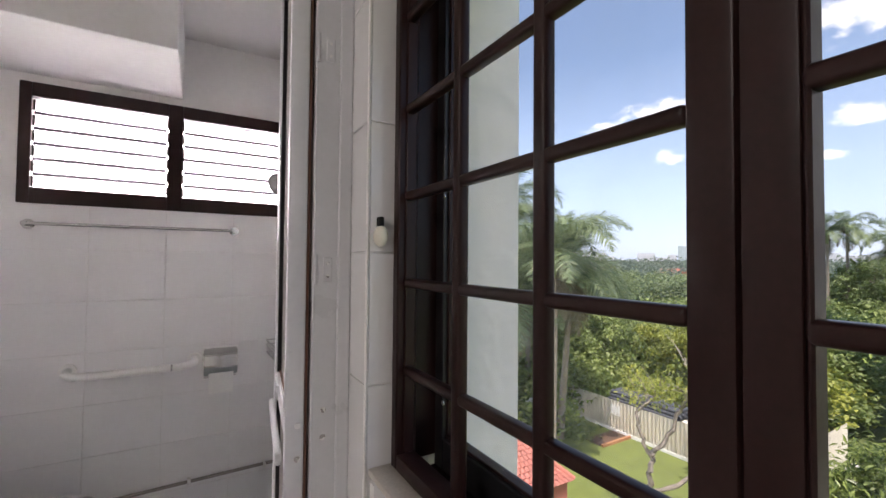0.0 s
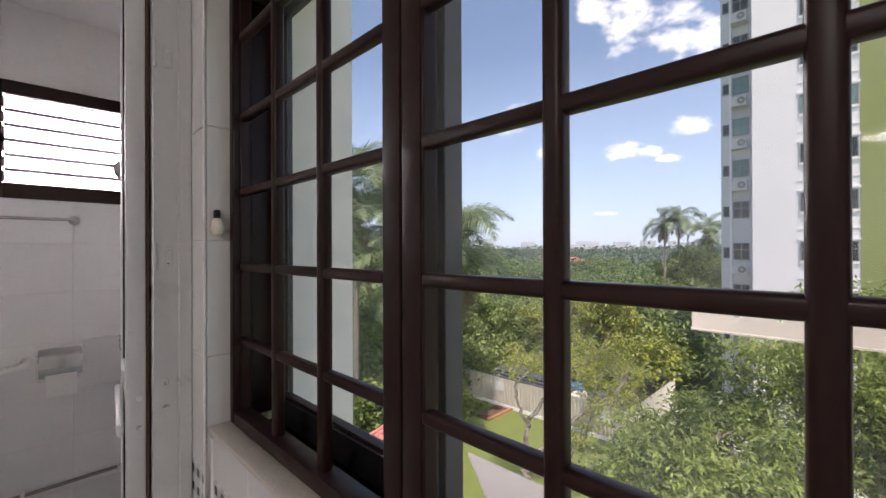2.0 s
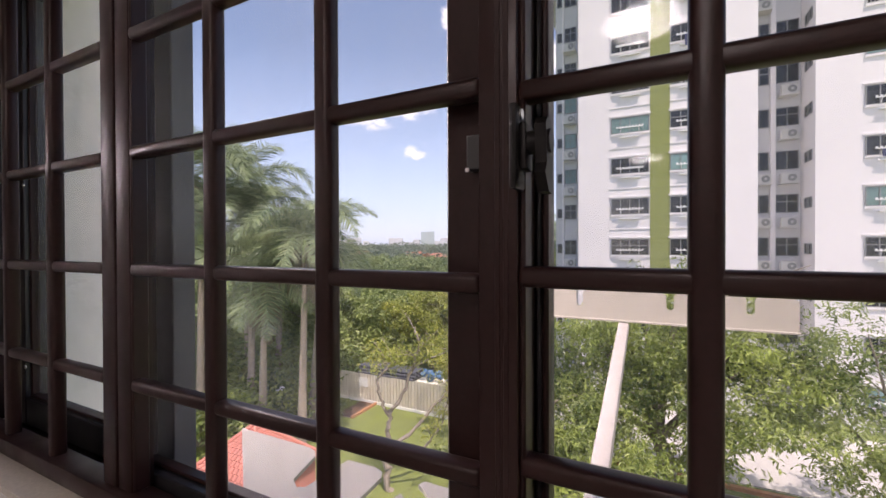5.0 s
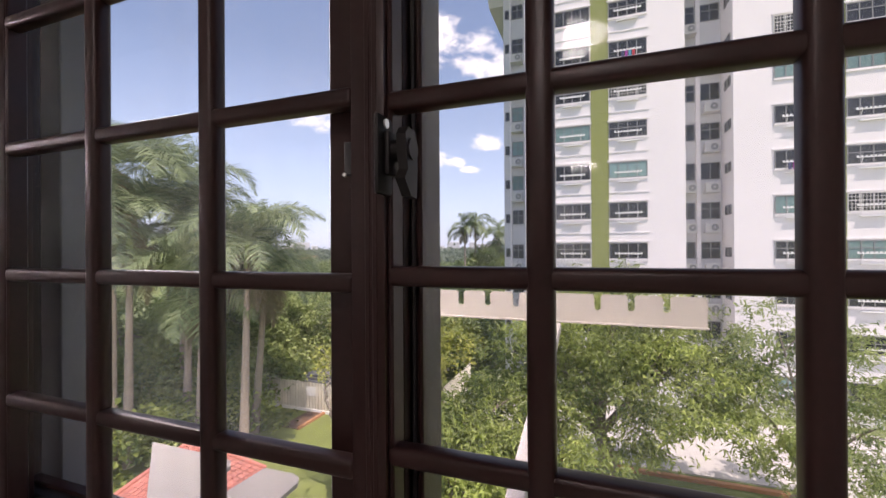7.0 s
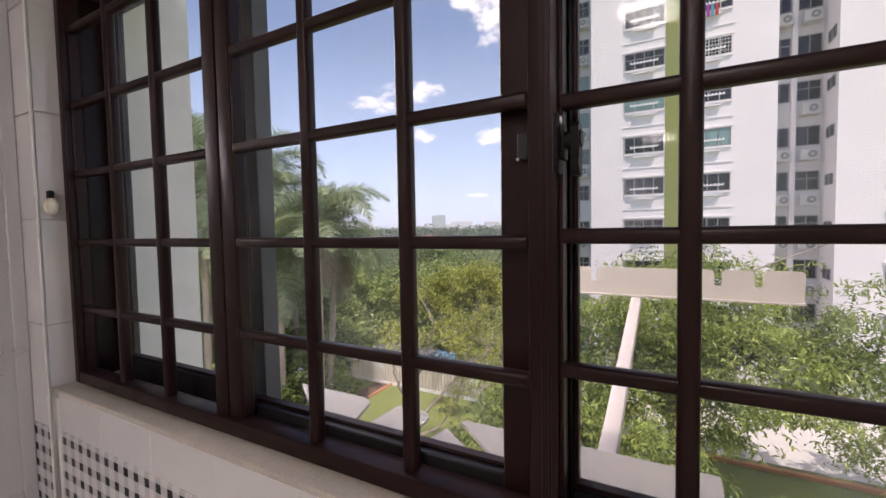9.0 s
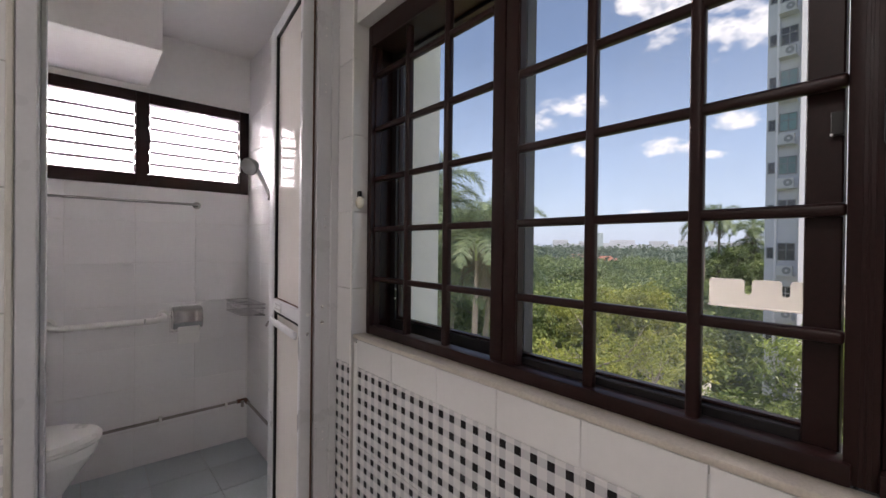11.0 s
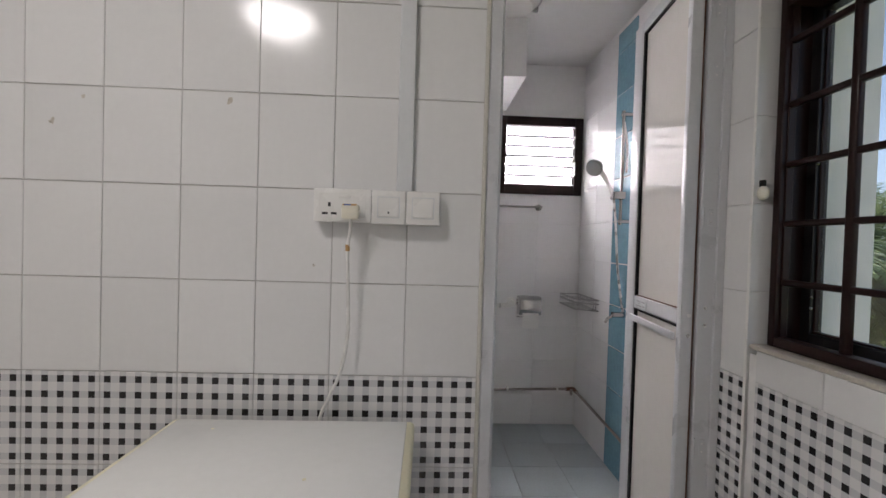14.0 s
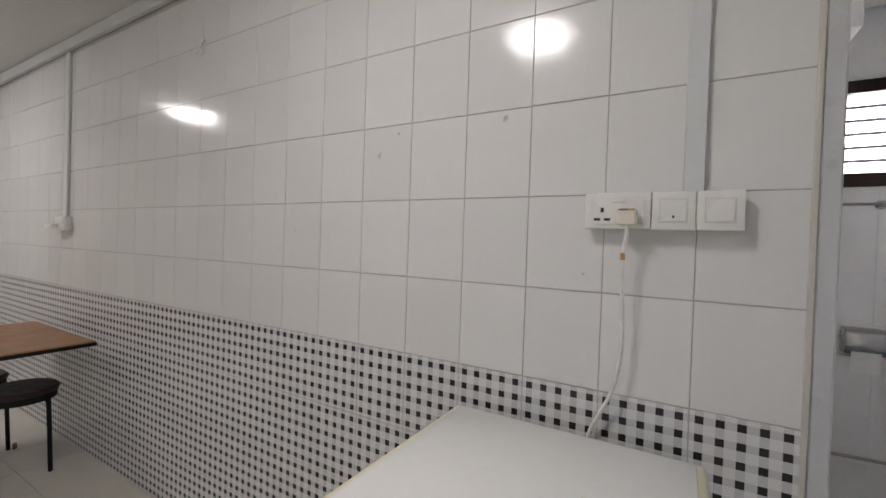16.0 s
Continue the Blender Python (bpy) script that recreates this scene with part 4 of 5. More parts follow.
# facade white greyed to hold the recesses' shade; the roof shares it
FACADE_SHADE_GREY = material("shade_grey_facade", (0.62, 0.62, 0.63), 0.9, vary=0.07, scale=0.5)
OLIVE = material("olive_green_facade_paint", (0.25, 0.28, 0.095), 0.85, vary=0.08, scale=0.4)
DARKGLASS = material("dark_window_glass", (0.03, 0.033, 0.037), 0.18, vary=0.5, scale=0.7, per="object")
AC_WHITE = material("aged_white_casing", (0.6, 0.59, 0.56), 0.5, vary=0.1, scale=3)
FRAME_GREY = material("grey_window_frame", (0.24, 0.24, 0.24), 0.5, vary=0.15)
TEAL = material("teal_louvre_glass", (0.17, 0.28, 0.27), 0.3, vary=0.3, per="object")
FENCE = material("beige_corrugated_sheet", (0.8, 0.76, 0.66), 0.6, vary=0.1, scale=1.5)
SHED = material("dark_grey_sheet_roof", (0.08, 0.085, 0.1), 0.5, vary=0.3, scale=2)
ROOF_RED = material("red_roof_tile", (0.42, 0.15, 0.115), 0.7, vary=0.2, scale=3, per="island")
BARK = material("grey_bark", (0.26, 0.22, 0.18), 0.9, vary=0.6, scale=5, bump=0.6, bump_scale=20)
PALM_BARK = material("ringed_palm_bark", (0.3, 0.25, 0.2), 0.9, vary=0.3, scale=3, bump=0.5, bump_scale=12)
MANGO = leafy("mango_leaves", (0.07, 0.11, 0.03), (0.44, 0.52, 0.14), 0.4)
PALM = leafy("palm_fronds", (0.08, 0.125, 0.065), (0.38, 0.46, 0.24), 0.45)
PALM_DRY = leafy("dry_palm_fronds", (0.13, 0.11, 0.07), (0.24, 0.2, 0.12), 0.6)
YELLOW = leafy("yellow_green_leaves", (0.24, 0.29, 0.06), (0.52, 0.52, 0.11), 0.5)
GREEN = leafy("mid_green_leaves", (0.13, 0.19, 0.06), (0.41, 0.48, 0.17), 0.5)
OLD_GREEN = leafy("dark_green_leaves", (0.13, 0.18, 0.06), (0.34, 0.42, 0.16), 0.55)
# paler and bluer than the near leaves: distance haze put into the colour
HAZE_GREEN = leafy("hazed_treetops", (0.14, 0.18, 0.14), (0.25, 0.3, 0.22), 0.7)
VALLEY = leafy("valley_treetops", (0.1, 0.15, 0.075), (0.38, 0.46, 0.2), 0.6)
BLUE_PLASTIC = material("blue_plastic", (0.06, 0.15, 0.27), 0.5, vary=0.35, scale=6)
CITY = material("pale_far_buildings", (0.62, 0.62, 0.64), 0.9, vary=0.1, scale=0.02, per="island")
CITY_TEAL = material("far_tower_grey_green", (0.4, 0.5, 0.5), 0.9, vary=0.1, scale=0.02)
CITY_RED = material("far_red_roofs", (0.42, 0.16, 0.1), 0.9, vary=0.1, scale=0.05)

bm = bmesh.new()
bmesh.ops.create_circle(bm, cap_ends=True, segments=64, radius=4500, matrix=Matrix.Translation((0, 0, G)))
solid("ground", bm, SCRUB, "rough green ground reaching the horizon", "ground")
solid("lawn", box(2, 19.6, -30, 40, G - 0.1, G + 0.03), LAWN, "mown bright green lawn below the block", "lawn")
solid("pavement", box(21.0, 28.5, -40, 7.0, G - 0.1, G + 0.05), PAVE, "pale concrete paving in front of the tower block", "pavement")
solid("kerb", box(20.3, 20.55, -40, 7.0, G - 0.1, G + 0.16, 0.02), KERB, "terracotta kerb along the lawn", "kerb")
solid("path", box(18.9, 22.3, 14.6, 15.7, G - 0.1, G + 0.06), SOIL, "brown planted strip across the lawn", "path")
solid("kerb", box(18.9, 22.3, 14.45, 14.6, G - 0.1, G + 0.18, 0.02), KERB, "terracotta edging of the planted strip", "kerb")
solid("road", box(60, 66, -10, 60, G - 0.1, G + 0.04), ASPHALT, "grey asphalt lane between the trees", "road")
solid("far_lawn", box(27.5, 42, 15.5, 23.5, G - 0.1, G + 0.03), LAWN, "sunny grass slope beyond the storage yard", "lawn")
solid("verge", box(19.6, 21.4, 7.0, 22.0, G - 0.1, G + 0.02), LAWN, "mown grass verge along the fence", "lawn")

# ---- fence, shed, blue containers, lamp, pavilion ----
fe = thing("site_fence", "beige corrugated sheet fence round a storage yard", "fence", at=(21.5, 12, G))


def corrugated(n, length, h):
    bm = bmesh.new()
    rows = []
    for k in range(n * 2 + 1):
        u = length * k / (n * 2)
        d = 0.03 if k % 2 else -0.03
        rows.append((bm.verts.new((d, u, 0)), bm.verts.new((d, u, h))))
    for a, b in zip(rows, rows[1:]):
        bm.faces.new((a[0], b[0], b[1], a[1]))
    bmesh.ops.solidify(bm, geom=bm.faces[:], thickness=0.008)
    return bm


sheet = to_mesh("sheet_panel", corrugated(7, 1.52, 1.85), FENCE)
for k in range(9):
    piece("sheet_panel", sheet, fe, Matrix.Translation(-fe.location) @ pose(21.4 + 0.05 * math.sin(k), 7.3 + k * 1.53, G + 0.02))
for k in range(5):
    piece("sheet_panel", sheet, fe, Matrix.Translation(-fe.location) @ pose(21.4 + k * 1.53, 7.3, G + 0.02, 0, 0, -90))
part("base_skirt", box(21.3, 21.36, 7.3, 21.0, G + 0.02, G + 0.2, 0.01), ENAMEL, fe, "white base strip")
for y in (8.2, 15.2):
    part("notice_board", box(21.33, 21.35, y, y + 0.7, G + 1.0, G + 1.6, 0.005), ENAMEL, fe, "blank white notice board")
def pipe_stack(x0, y0, y1, rows, cols, label):
    """Dark pipes laid side by side on a low block, in rows."""
    st = thing("pipe_stack", label, "pipes", "pipe stacks in the yard", at=(x0 + cols * 0.1, (y0 + y1) / 2, G))
    part("base_block", box(x0, x0 + cols * 0.2, y0 + 0.3, y1 - 0.3, G, G + 1.62), FENCE, st)
    for r in range(rows):
        for c in range(cols - r):
            x, z = x0 + 0.1 + (c + r * 0.5) * 0.2, G + 1.725 + r * 0.18
            e = 0.12 * math.sin(3 * c + 5 * r)
            part("pipe", cyl((x, y0 + e, z), (x, y1 + e, z), 0.1, n=10), SHED, st)


pipe_stack(21.8, 12.1, 16.4, 3, 8, "dark grey pipes stacked behind the fence")
pipe_stack(21.9, 7.7, 9.8, 2, 7, "short dark pipes stacked behind the fence")
solid("yard_block", box(21.9, 23.5, 10.3, 11.9, G, G + 1.75, 0.02), FENCE, "pale block that carries the blue containers", "block")
# rounded lumps stand in for the stacked blue containers
for k in range(14):
    x, y, z = 22.0 + random.random() * 1.2, 10.4 + random.random() * 1.4, G + 1.87 + random.random() * 0.25
    bm = bmesh.new()
    bmesh.ops.create_icosphere(bm, subdivisions=2, radius=1, matrix=Matrix.Translation((x, y, z)) @ Matrix.Diagonal((0.2, 0.22, 0.17, 1)))
    for v in bm.verts:
        v.co += Vector((random.gauss(0, 0.03), random.gauss(0, 0.03), random.gauss(0, 0.03)))
    tagged(part("plastic_lump", bm, BLUE_PLASTIC), "rounded blue lump standing in for stacked plastic containers on a pale block", "sack", "blue sacks")
lp = thing("garden_lamp", "white mushroom garden lamp on a thin post", "street lamp", at=(16.9, 18.0, G))
part("post", cyl((16.9, 18.0, G), (16.9, 18.0, G + 1.7), 0.05), GREY_ALU, lp)
part("lamp_head", cyl((16.9, 18.0, G + 1.7), (16.9, 18.0, G + 1.82), 0.12, 0.3, 20), GREY_ALU, lp)
part("cap", cyl((16.9, 18.0, G + 1.82), (16.9, 18.0, G + 2.0), 0.36, 0.1, 24), ENAMEL, lp)

pv = thing("pavilion", "garden pavilion with a red tiled hip roof", "pavilion", at=(9.95, 11.55, G))
A = Vector((9.95, 11.55, -5.0))
C = [A + Vector((dx * 1.62, dy * 1.62, -1.45)) for dx, dy in ((-1, 1), (1, 1), (1, -1), (-1, -1))]


def roof_face(quad, rows, cols, name):
    """Overlapping roof tiles over a slope: lower left, lower right, upper right, upper left."""
    a, b, c, d = quad
    nrm = (b - a).cross(d - a).normalized()
    vs, fs = [], []
    width = (b - a).length
    for r in range(rows):
        v0, v1 = r / rows, (r + 1.12) / rows
        l0, r0, l1, r1 = a.lerp(d, v0), b.lerp(c, v0), a.lerp(d, min(1, v1)), b.lerp(c, min(1, v1))
        n = max(1, round(cols * (r0 - l0).length / width))
        for k in range(n):
            u0, u1 = k / n + 0.04 / n, (k + 1) / n - 0.04 / n
            p = [l0.lerp(r0, u0) + nrm * 0.06, l0.lerp(r0, u1) + nrm * 0.06, l1.lerp(r1, u1) + nrm * 0.012, l1.lerp(r1, u0) + nrm * 0.012]
            mid0, mid1 = (p[0] + p[1]) / 2 + nrm * 0.03, (p[2] + p[3]) / 2 + nrm * 0.03
            o = len(vs)
            vs += [*p, mid0, mid1, p[0] - nrm * 0.05, p[1] - nrm * 0.05]
            fs += [(o, o + 4, o + 5, o + 3), (o + 4, o + 1, o + 2, o + 5), (o + 6, o + 7, o + 1, o + 4, o)]
    me = bpy.data.meshes.new(name)
    me.from_pydata([tuple(v) for v in vs], [], fs)
    me.materials.append(ROOF_RED)
    ob = new(name, me)
    ob.parent = pv
    ob.matrix_parent_inverse = pv.matrix_world.inverted()
    return ob


bm = bmesh.new()
vv = [bm.verts.new(p) for p in (*C, A)]
for f in ((0, 4, 3), (1, 4, 0), (2, 4, 1), (3, 4, 2), (0, 3, 2, 1)):
    bm.faces.new([vv[i] for i in f])
part("roof", bm, ROOF_RED, pv)
for k in range(4):
    roof_face((C[k], C[k - 1], A, A), 12, 15, "roof_tiles")
    part("ridge_cap", add_tube(bmesh.new(), [A + Vector((0, 0, 0.07)), A.lerp(C[k], 0.5) + Vector((0, 0, 0.08)), C[k] + Vector((0, 0, 0.07))], 0.08, 8), ROOF_RED, pv)
part("wall", box(A.x - 1.45, A.x + 1.45, A.y - 1.45, A.y + 1.45, G, A.z - 1.46), ROOF_RED, pv, "red painted wall")

# ---- tower block opposite ----
tower = thing("apartment_building", "white tower block with olive stripes and many windows", "apartment building", at=(31, -8, G))
TOP = 23.3
bm = bmesh.new()
add_box(bm, 29.8, 40, -6.82, 3.34, G, TOP)
add_box(bm, 29.8, 40, -26.0, -9.42, G, TOP)
part("wall", bm, FACADE, tower)
# recessed walls, their shade put into the greyer colour
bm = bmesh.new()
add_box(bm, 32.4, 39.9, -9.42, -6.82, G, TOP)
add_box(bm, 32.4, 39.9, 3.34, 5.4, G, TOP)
part("wall", bm, FACADE_SHADE_GREY, tower, "recessed wall with its shade put into a greyer white")
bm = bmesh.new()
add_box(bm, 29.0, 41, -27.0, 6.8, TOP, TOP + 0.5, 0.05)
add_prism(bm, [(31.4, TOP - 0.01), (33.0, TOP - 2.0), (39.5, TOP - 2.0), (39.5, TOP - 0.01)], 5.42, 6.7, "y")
part("roof", bm, FACADE_SHADE_GREY, tower)
for y0, y1 in ((-2.27, -1.14), (-14.87, -13.76)):
    part("stripe", box(29.77, 29.85, y0, y1, G + 3, TOP - 0.05), OLIVE, tower, "olive green painted stripe")
part("pilaster", box(32.2, 32.4, -8.16, -7.9, G, TOP - 0.02), FACADE, tower)
part("pilaster", box(32.25, 32.4, 4.78, 4.9, G, TOP - 2.1), FACADE, tower)


def flat_window(w, h, panes, style):
    """Meshes of a window facing -x: frame, dark pane, hood and ledge."""
    bm = bmesh.new()
    for k in range(panes + 1):
        y = -w / 2 + w * k / panes
        add_box(bm, -0.07, -0.02, y - 0.025, y + 0.025, 0, h)
    for z in (0.02, h - 0.02) + ((h * 0.6,) if style else ()):
        add_box(bm, -0.065, -0.022, -w / 2, w / 2, z - 0.025, z + 0.025)
    if style == 2:
        for k in range(1, 14):
            add_box(bm, -0.09, -0.075, -w / 2 + w * k / 14 - 0.012, -w / 2 + w * k / 14 + 0.012, 0, h)
        for k in range(1, 5):
            add_box(bm, -0.092, -0.073, -w / 2, w / 2, h * k / 5 - 0.012, h * k / 5 + 0.012)
    return to_mesh("window", bm, FRAME_GREY if style != 2 else AC_WHITE)


def pane_mesh(w, h, mat):
    return to_mesh("pane", box(-0.03, 0.02, -w / 2, w / 2, 0, h), mat)


def ledge_mesh(w, h):
    bm = bmesh.new()
    add_box(bm, -0.06, 0.02, -w / 2 - 0.12, w / 2 + 0.12, h + 0.06, h + 0.16)
    add_box(bm, -0.075, 0.02, -w / 2 - 0.05, w / 2 + 0.05, -0.12, 0.0)
    return to_mesh("window_ledge", bm, FACADE)


def rack_mesh(w):
    """White toothed pole holder outside a window, on thin struts."""
    bm = bmesh.new()
    add_box(bm, -0.26, -0.22, -w * 0.36, w * 0.36, 0.3, 0.36)
    for k in range(9):
        y = -w * 0.34 + w * 0.68 * k / 8
        add_box(bm, -0.26, -0.22, y - 0.045, y + 0.045, 0.36, 0.43)
    for t in (-0.24, 0.24):
        add_cyl(bm, (-0.02, t * w, -0.1), (-0.24, t * w, 0.32), 0.015, n=5)
    add_box(bm, -0.2, -0.02, -w * 0.28, w * 0.28, -0.3, -0.24)
    return to_mesh("laundry_rack", bm, ENAMEL)


BASE = Matrix.Translation(-tower.location)
kinds = {}


def window_at(x, y, z, w, h, panes, style, glass, ledge=True, rack=False, rz=0):
    key = (w, h, panes, style, glass.name)
    if key not in kinds:
        kinds[key] = (flat_window(w, h, panes, style), pane_mesh(w, h, glass), ledge_mesh(w, h), rack_mesh(w))
    f, p, l, r = kinds[key]
    win = piece("window", f, tower, BASE @ pose(x, y, z, 0, 0, rz))
    piece("pane", p, win, Matrix.Identity(4))
    if ledge:
        piece("window_ledge", l, tower, BASE @ pose(x, y, z, 0, 0, rz))
    if rack:
        piece("laundry_rack", r, tower, BASE @ pose(x, y, z, 0, 0, rz))


ac = thing("air_conditioner", "aged white outdoor air conditioner on the tower block", "air conditioner", "air conditioners of the tower block", at=(31.9, -8.75, -3.0))
part("casing", box(31.75, 32.1, -9.15, -8.35, -3.0, -2.42, 0.02), AC_WHITE, ac)
part("fan_ring", add_cyl(bmesh.new(), (31.75, -8.87, -2.71), (31.735, -8.87, -2.71), 0.22, n=24), FRAME_GREY, ac)
part("fan_hub", add_cyl(bmesh.new(), (31.735, -8.87, -2.71), (31.73, -8.87, -2.71), 0.07, n=14), AC_WHITE, ac)
part("shelf", box(31.7, 32.4, -9.2, -8.3, -3.06, -3.0), AC_WHITE, ac)
rnd = random.Random(5)
STOREYS = range(-3, 9)
for s in STOREYS:
    z = 1.88 + 2.7 * s - 1.06
    sty = lambda: rnd.choice((0, 0, 0, 0, 1, 1, 2))
    gl = lambda: TEAL if rnd.random() < 0.22 else DARKGLASS
    window_at(29.8, 0.06, z, 2.26, 1.06, 4, sty(), gl(), True, rnd.random() < 0.75)
    window_at(29.8, -3.45, z, 2.3, 1.06, 4, sty(), gl(), True, rnd.random() < 0.75 or s == 5)
    window_at(29.8, -12.6, z, 2.2, 1.06, 4, sty(), gl(), True, rnd.random() < 0.6 or s == 2)
    window_at(29.8, -16.05, z, 2.3, 1.06, 4, sty(), gl(), True, rnd.random() < 0.6)
    window_at(32.4, -7.35, z - 0.05, 0.95, 1.15, 2, sty() % 2, DARKGLASS, False)
    window_at(32.4, -8.75, z - 0.05, 1.1, 1.15, 2, sty() % 2, DARKGLASS, False)
    window_at(32.4, 4.3, z - 0.05, 0.82, 1.1, 2, 1, gl(), False)
    window_at(32.4, 5.1, z + 0.05, 0.34, 0.72, 1, 0, DARKGLASS, False)
    for xx in (30.5, 31.2):
        window_at(xx, -9.42, z + 0.1, 0.42, 0.62, 1, 0, DARKGLASS, False, False, -90)
    zs = 1.88 + 2.7 * s - 2.0
    for y, p in ((-8.75, 0.9), (-7.45, 0.8), (4.3, 0.75)):
        if rnd.random() < p:
            copy_thing(ac, pose(31.9, y, zs, 0, 0, 0))
for z, y, drop in ((14.32, -3.9, 0.75), (6.22, -12.9, 0.45)):
    for k, c in enumerate(((0.5, 0.05, 0.07), (0.08, 0.3, 0.4), (0.35, 0.05, 0.3), (0.06, 0.07, 0.15))):
        mt = material("laundry_cloth", c, 0.95, vary=0.2)
        tagged(part("hanging_cloth", box(29.55, 29.57, y + 0.22 * k, y + 0.22 * k + 0.16, z + 0.33 - drop, z + 0.33, 0.008), mt), "bright cloth hung out on a window rack", "laundry", "hung laundry")
for s in STOREYS:
    for y0, y1 in ((-4.75, -2.28), (-1.13, 1.3)):
        part("band_course", box(29.76, 29.81, y0, y1, 1.88 + 2.7 * s - 2.05, 1.88 + 2.7 * s - 1.98), FACADE, tower)


# ---- plants ----
def leaves_mesh(name, centres, size, mat, seed, droop=0.5, per=9, spread=0.5, aspect=0.34):
    """Clusters of folded leaves round given centres; one island a leaf."""
    r = np.random.default_rng(seed)
    c = np.repeat(np.asarray(centres, float), per, axis=0)
    n = len(c)
    a = r.uniform(0, 2 * np.pi, n)
    tilt = r.normal(-droop, 0.45, n)
    d = np.stack([np.cos(a) * np.cos(tilt), np.sin(a) * np.cos(tilt), np.sin(tilt)], 1)
    side = np.stack([-np.sin(a), np.cos(a), r.normal(0, 0.5, n)], 1)
    side /= np.linalg.norm(side, axis=1, keepdims=True)
    L = (size * r.uniform(0.6, 1.3, n))[:, None]
    p = c + r.normal(0, spread, (n, 3)) * size
    w = L * aspect
    fold = np.cross(d, side) * w * 0.35
    v = np.stack([p, p + d * L * 0.5 + side * w * 0.5 + fold, p + d * L, p + d * L * 0.5 - side * w * 0.5 + fold], 1).reshape(-1, 3)
    base = np.arange(n)[:, None] * 4
    f = np.concatenate([base + [0, 1, 2], base + [0, 2, 3]], 1).reshape(-1, 3)
    me = bpy.data.meshes.new(name)
    me.from_pydata(v.tolist(), [], f.tolist())
    me.materials.append(mat)
    return me


def blob_points(r, lobes, n):
    """Points in many small clumps on the skins of several lobes, with gaps between the clumps."""
    vol = np.array([l[3] * l[4] for l in lobes])
    m = max(12, n // 11)
    pick = r.choice(len(lobes), m, p=vol / vol.sum())
    hubs = []
    for k in pick:
        cx, cy, cz, rx, rz = lobes[k]
        v = r.normal(0, 1, 3)
        v /= np.linalg.norm(v)
        s = r.uniform(0.3, 1.08) ** 0.5
        hubs.append((cx + v[0] * rx * s, cy + v[1] * rx * s, cz + v[2] * rz * s, 0.13 * rx * r.uniform(0.6, 1.5)))
    out = []
    for k in r.choice(m, n):
        x, y, z, q = hubs[k]
        d = r.normal(0, 1, 3)
        out.append((x + d[0] * q, y + d[1] * q, z + d[2] * q * 0.6))
    return out


def tree(name, label, base, lobes, leaf, mat, clusters, seed, trunk=0.22, per=9, aspect=0.34, droop=0.5):
    """A trunk that forks into limbs towards each lobe, and a leafy crown."""
    r = np.random.default_rng(seed)
    tr = thing(name, label, "tree", at=base)
    bx, by, bz = base
    fork = Vector((bx + r.normal(0, 0.25), by + r.normal(0, 0.25), bz + 0.32 * (min(l[2] for l in lobes) - bz) + 0.8))
    bm = bmesh.new()
    add_tube(bm, smooth_line([(bx, by, bz - 0.1), (bx + r.normal(0, 0.1), by + r.normal(0, 0.1), (bz + fork.z) / 2), fork], 4), [trunk * (1.3 - 0.06 * k) for k in range(9)], 10)
    part("trunk", bm, BARK, tr)
    for l in lobes:
        tip = Vector((l[0], l[1], l[2] + l[4] * 0.35))
        mid = fork.lerp(tip, 0.5) + Vector((r.normal(0, 0.3), r.normal(0, 0.3), 0.35))
        pts = smooth_line([fork, mid, tip], 5)
        g = part("limb", add_tube(bmesh.new(), pts, [trunk * 0.62 * (1 - 0.085 * k) for k in range(len(pts))], 7), BARK, tr)
        for k in range(3):
            q = pts[4 + 2 * k] if 4 + 2 * k < len(pts) else pts[-2]
            e = q + Vector((r.normal(0, 0.6) * l[3], r.normal(0, 0.6) * l[3], abs(r.normal(0, 0.5)) * l[4]))
            part("twig", add_tube(bmesh.new(), smooth_line([q, q.lerp(e, 0.5) + Vector((0, 0, 0.15)), e], 3), [trunk * 0.2, trunk * 0.17, trunk * 0.15, trunk * 0.12, trunk * 0.1, trunk * 0.07, trunk * 0.04], 5), BARK, g)
    ob = new("crown", leaves_mesh("crown", blob_points(r, lobes, clusters), leaf, mat, seed, droop, per, 0.5, aspect))
    ob.parent = tr
    ob.matrix_parent_inverse = tr.matrix_world.inverted()
    return tr


tree("mango_tree", "big mango tree with dense drooping green leaves", (19.2, -1.7, G), [(17.5, 0.6, -3.4, 2.6, 2.2), (18.5, -2.2, -1.6, 2.9, 2.4), (17.0, -4.0, -3.6, 2.6, 2.1), (19.5, -1.0, -2.6, 3.0, 2.4), (16.2, -1.6, -4.8, 2.4, 1.7), (19.0, -5.2, -3.4, 2.2, 1.8), (15.8, 2.0, -4.9, 1.9, 1.6)], 0.23, MANGO, 4800, 1, 0.34)
tree("mango_tree", "low bushy mango tree near the lawn", (12.8, 3.4, G), [(12.6, 3.2, -4.6, 1.7, 1.3), (13.6, 1.7, -4.2, 1.8, 1.5), (12.4, 0.3, -5.3, 1.8, 1.3), (14.4, 3.4, -5.2, 1.6, 1.2), (12.0, -1.6, -6.2, 1.9, 1.3), (11.2, 2.0, -6.2, 1.6, 1.2)], 0.21, MANGO, 3200, 2, 0.2)
tree("shade_tree", "thin airy tree beside the tower block", (18.2, -8.0, G), [(17.5, -7.4, -1.9, 2.0, 1.5), (18.5, -9.4, -3.2, 2.3, 1.7), (17.0, -6.4, -4.4, 1.8, 1.4), (18.0, -10.5, -5.2, 2.4, 1.7), (16.6, -8.6, -6.3, 2.2, 1.4)], 0.22, GREEN, 1500, 3, 0.16)
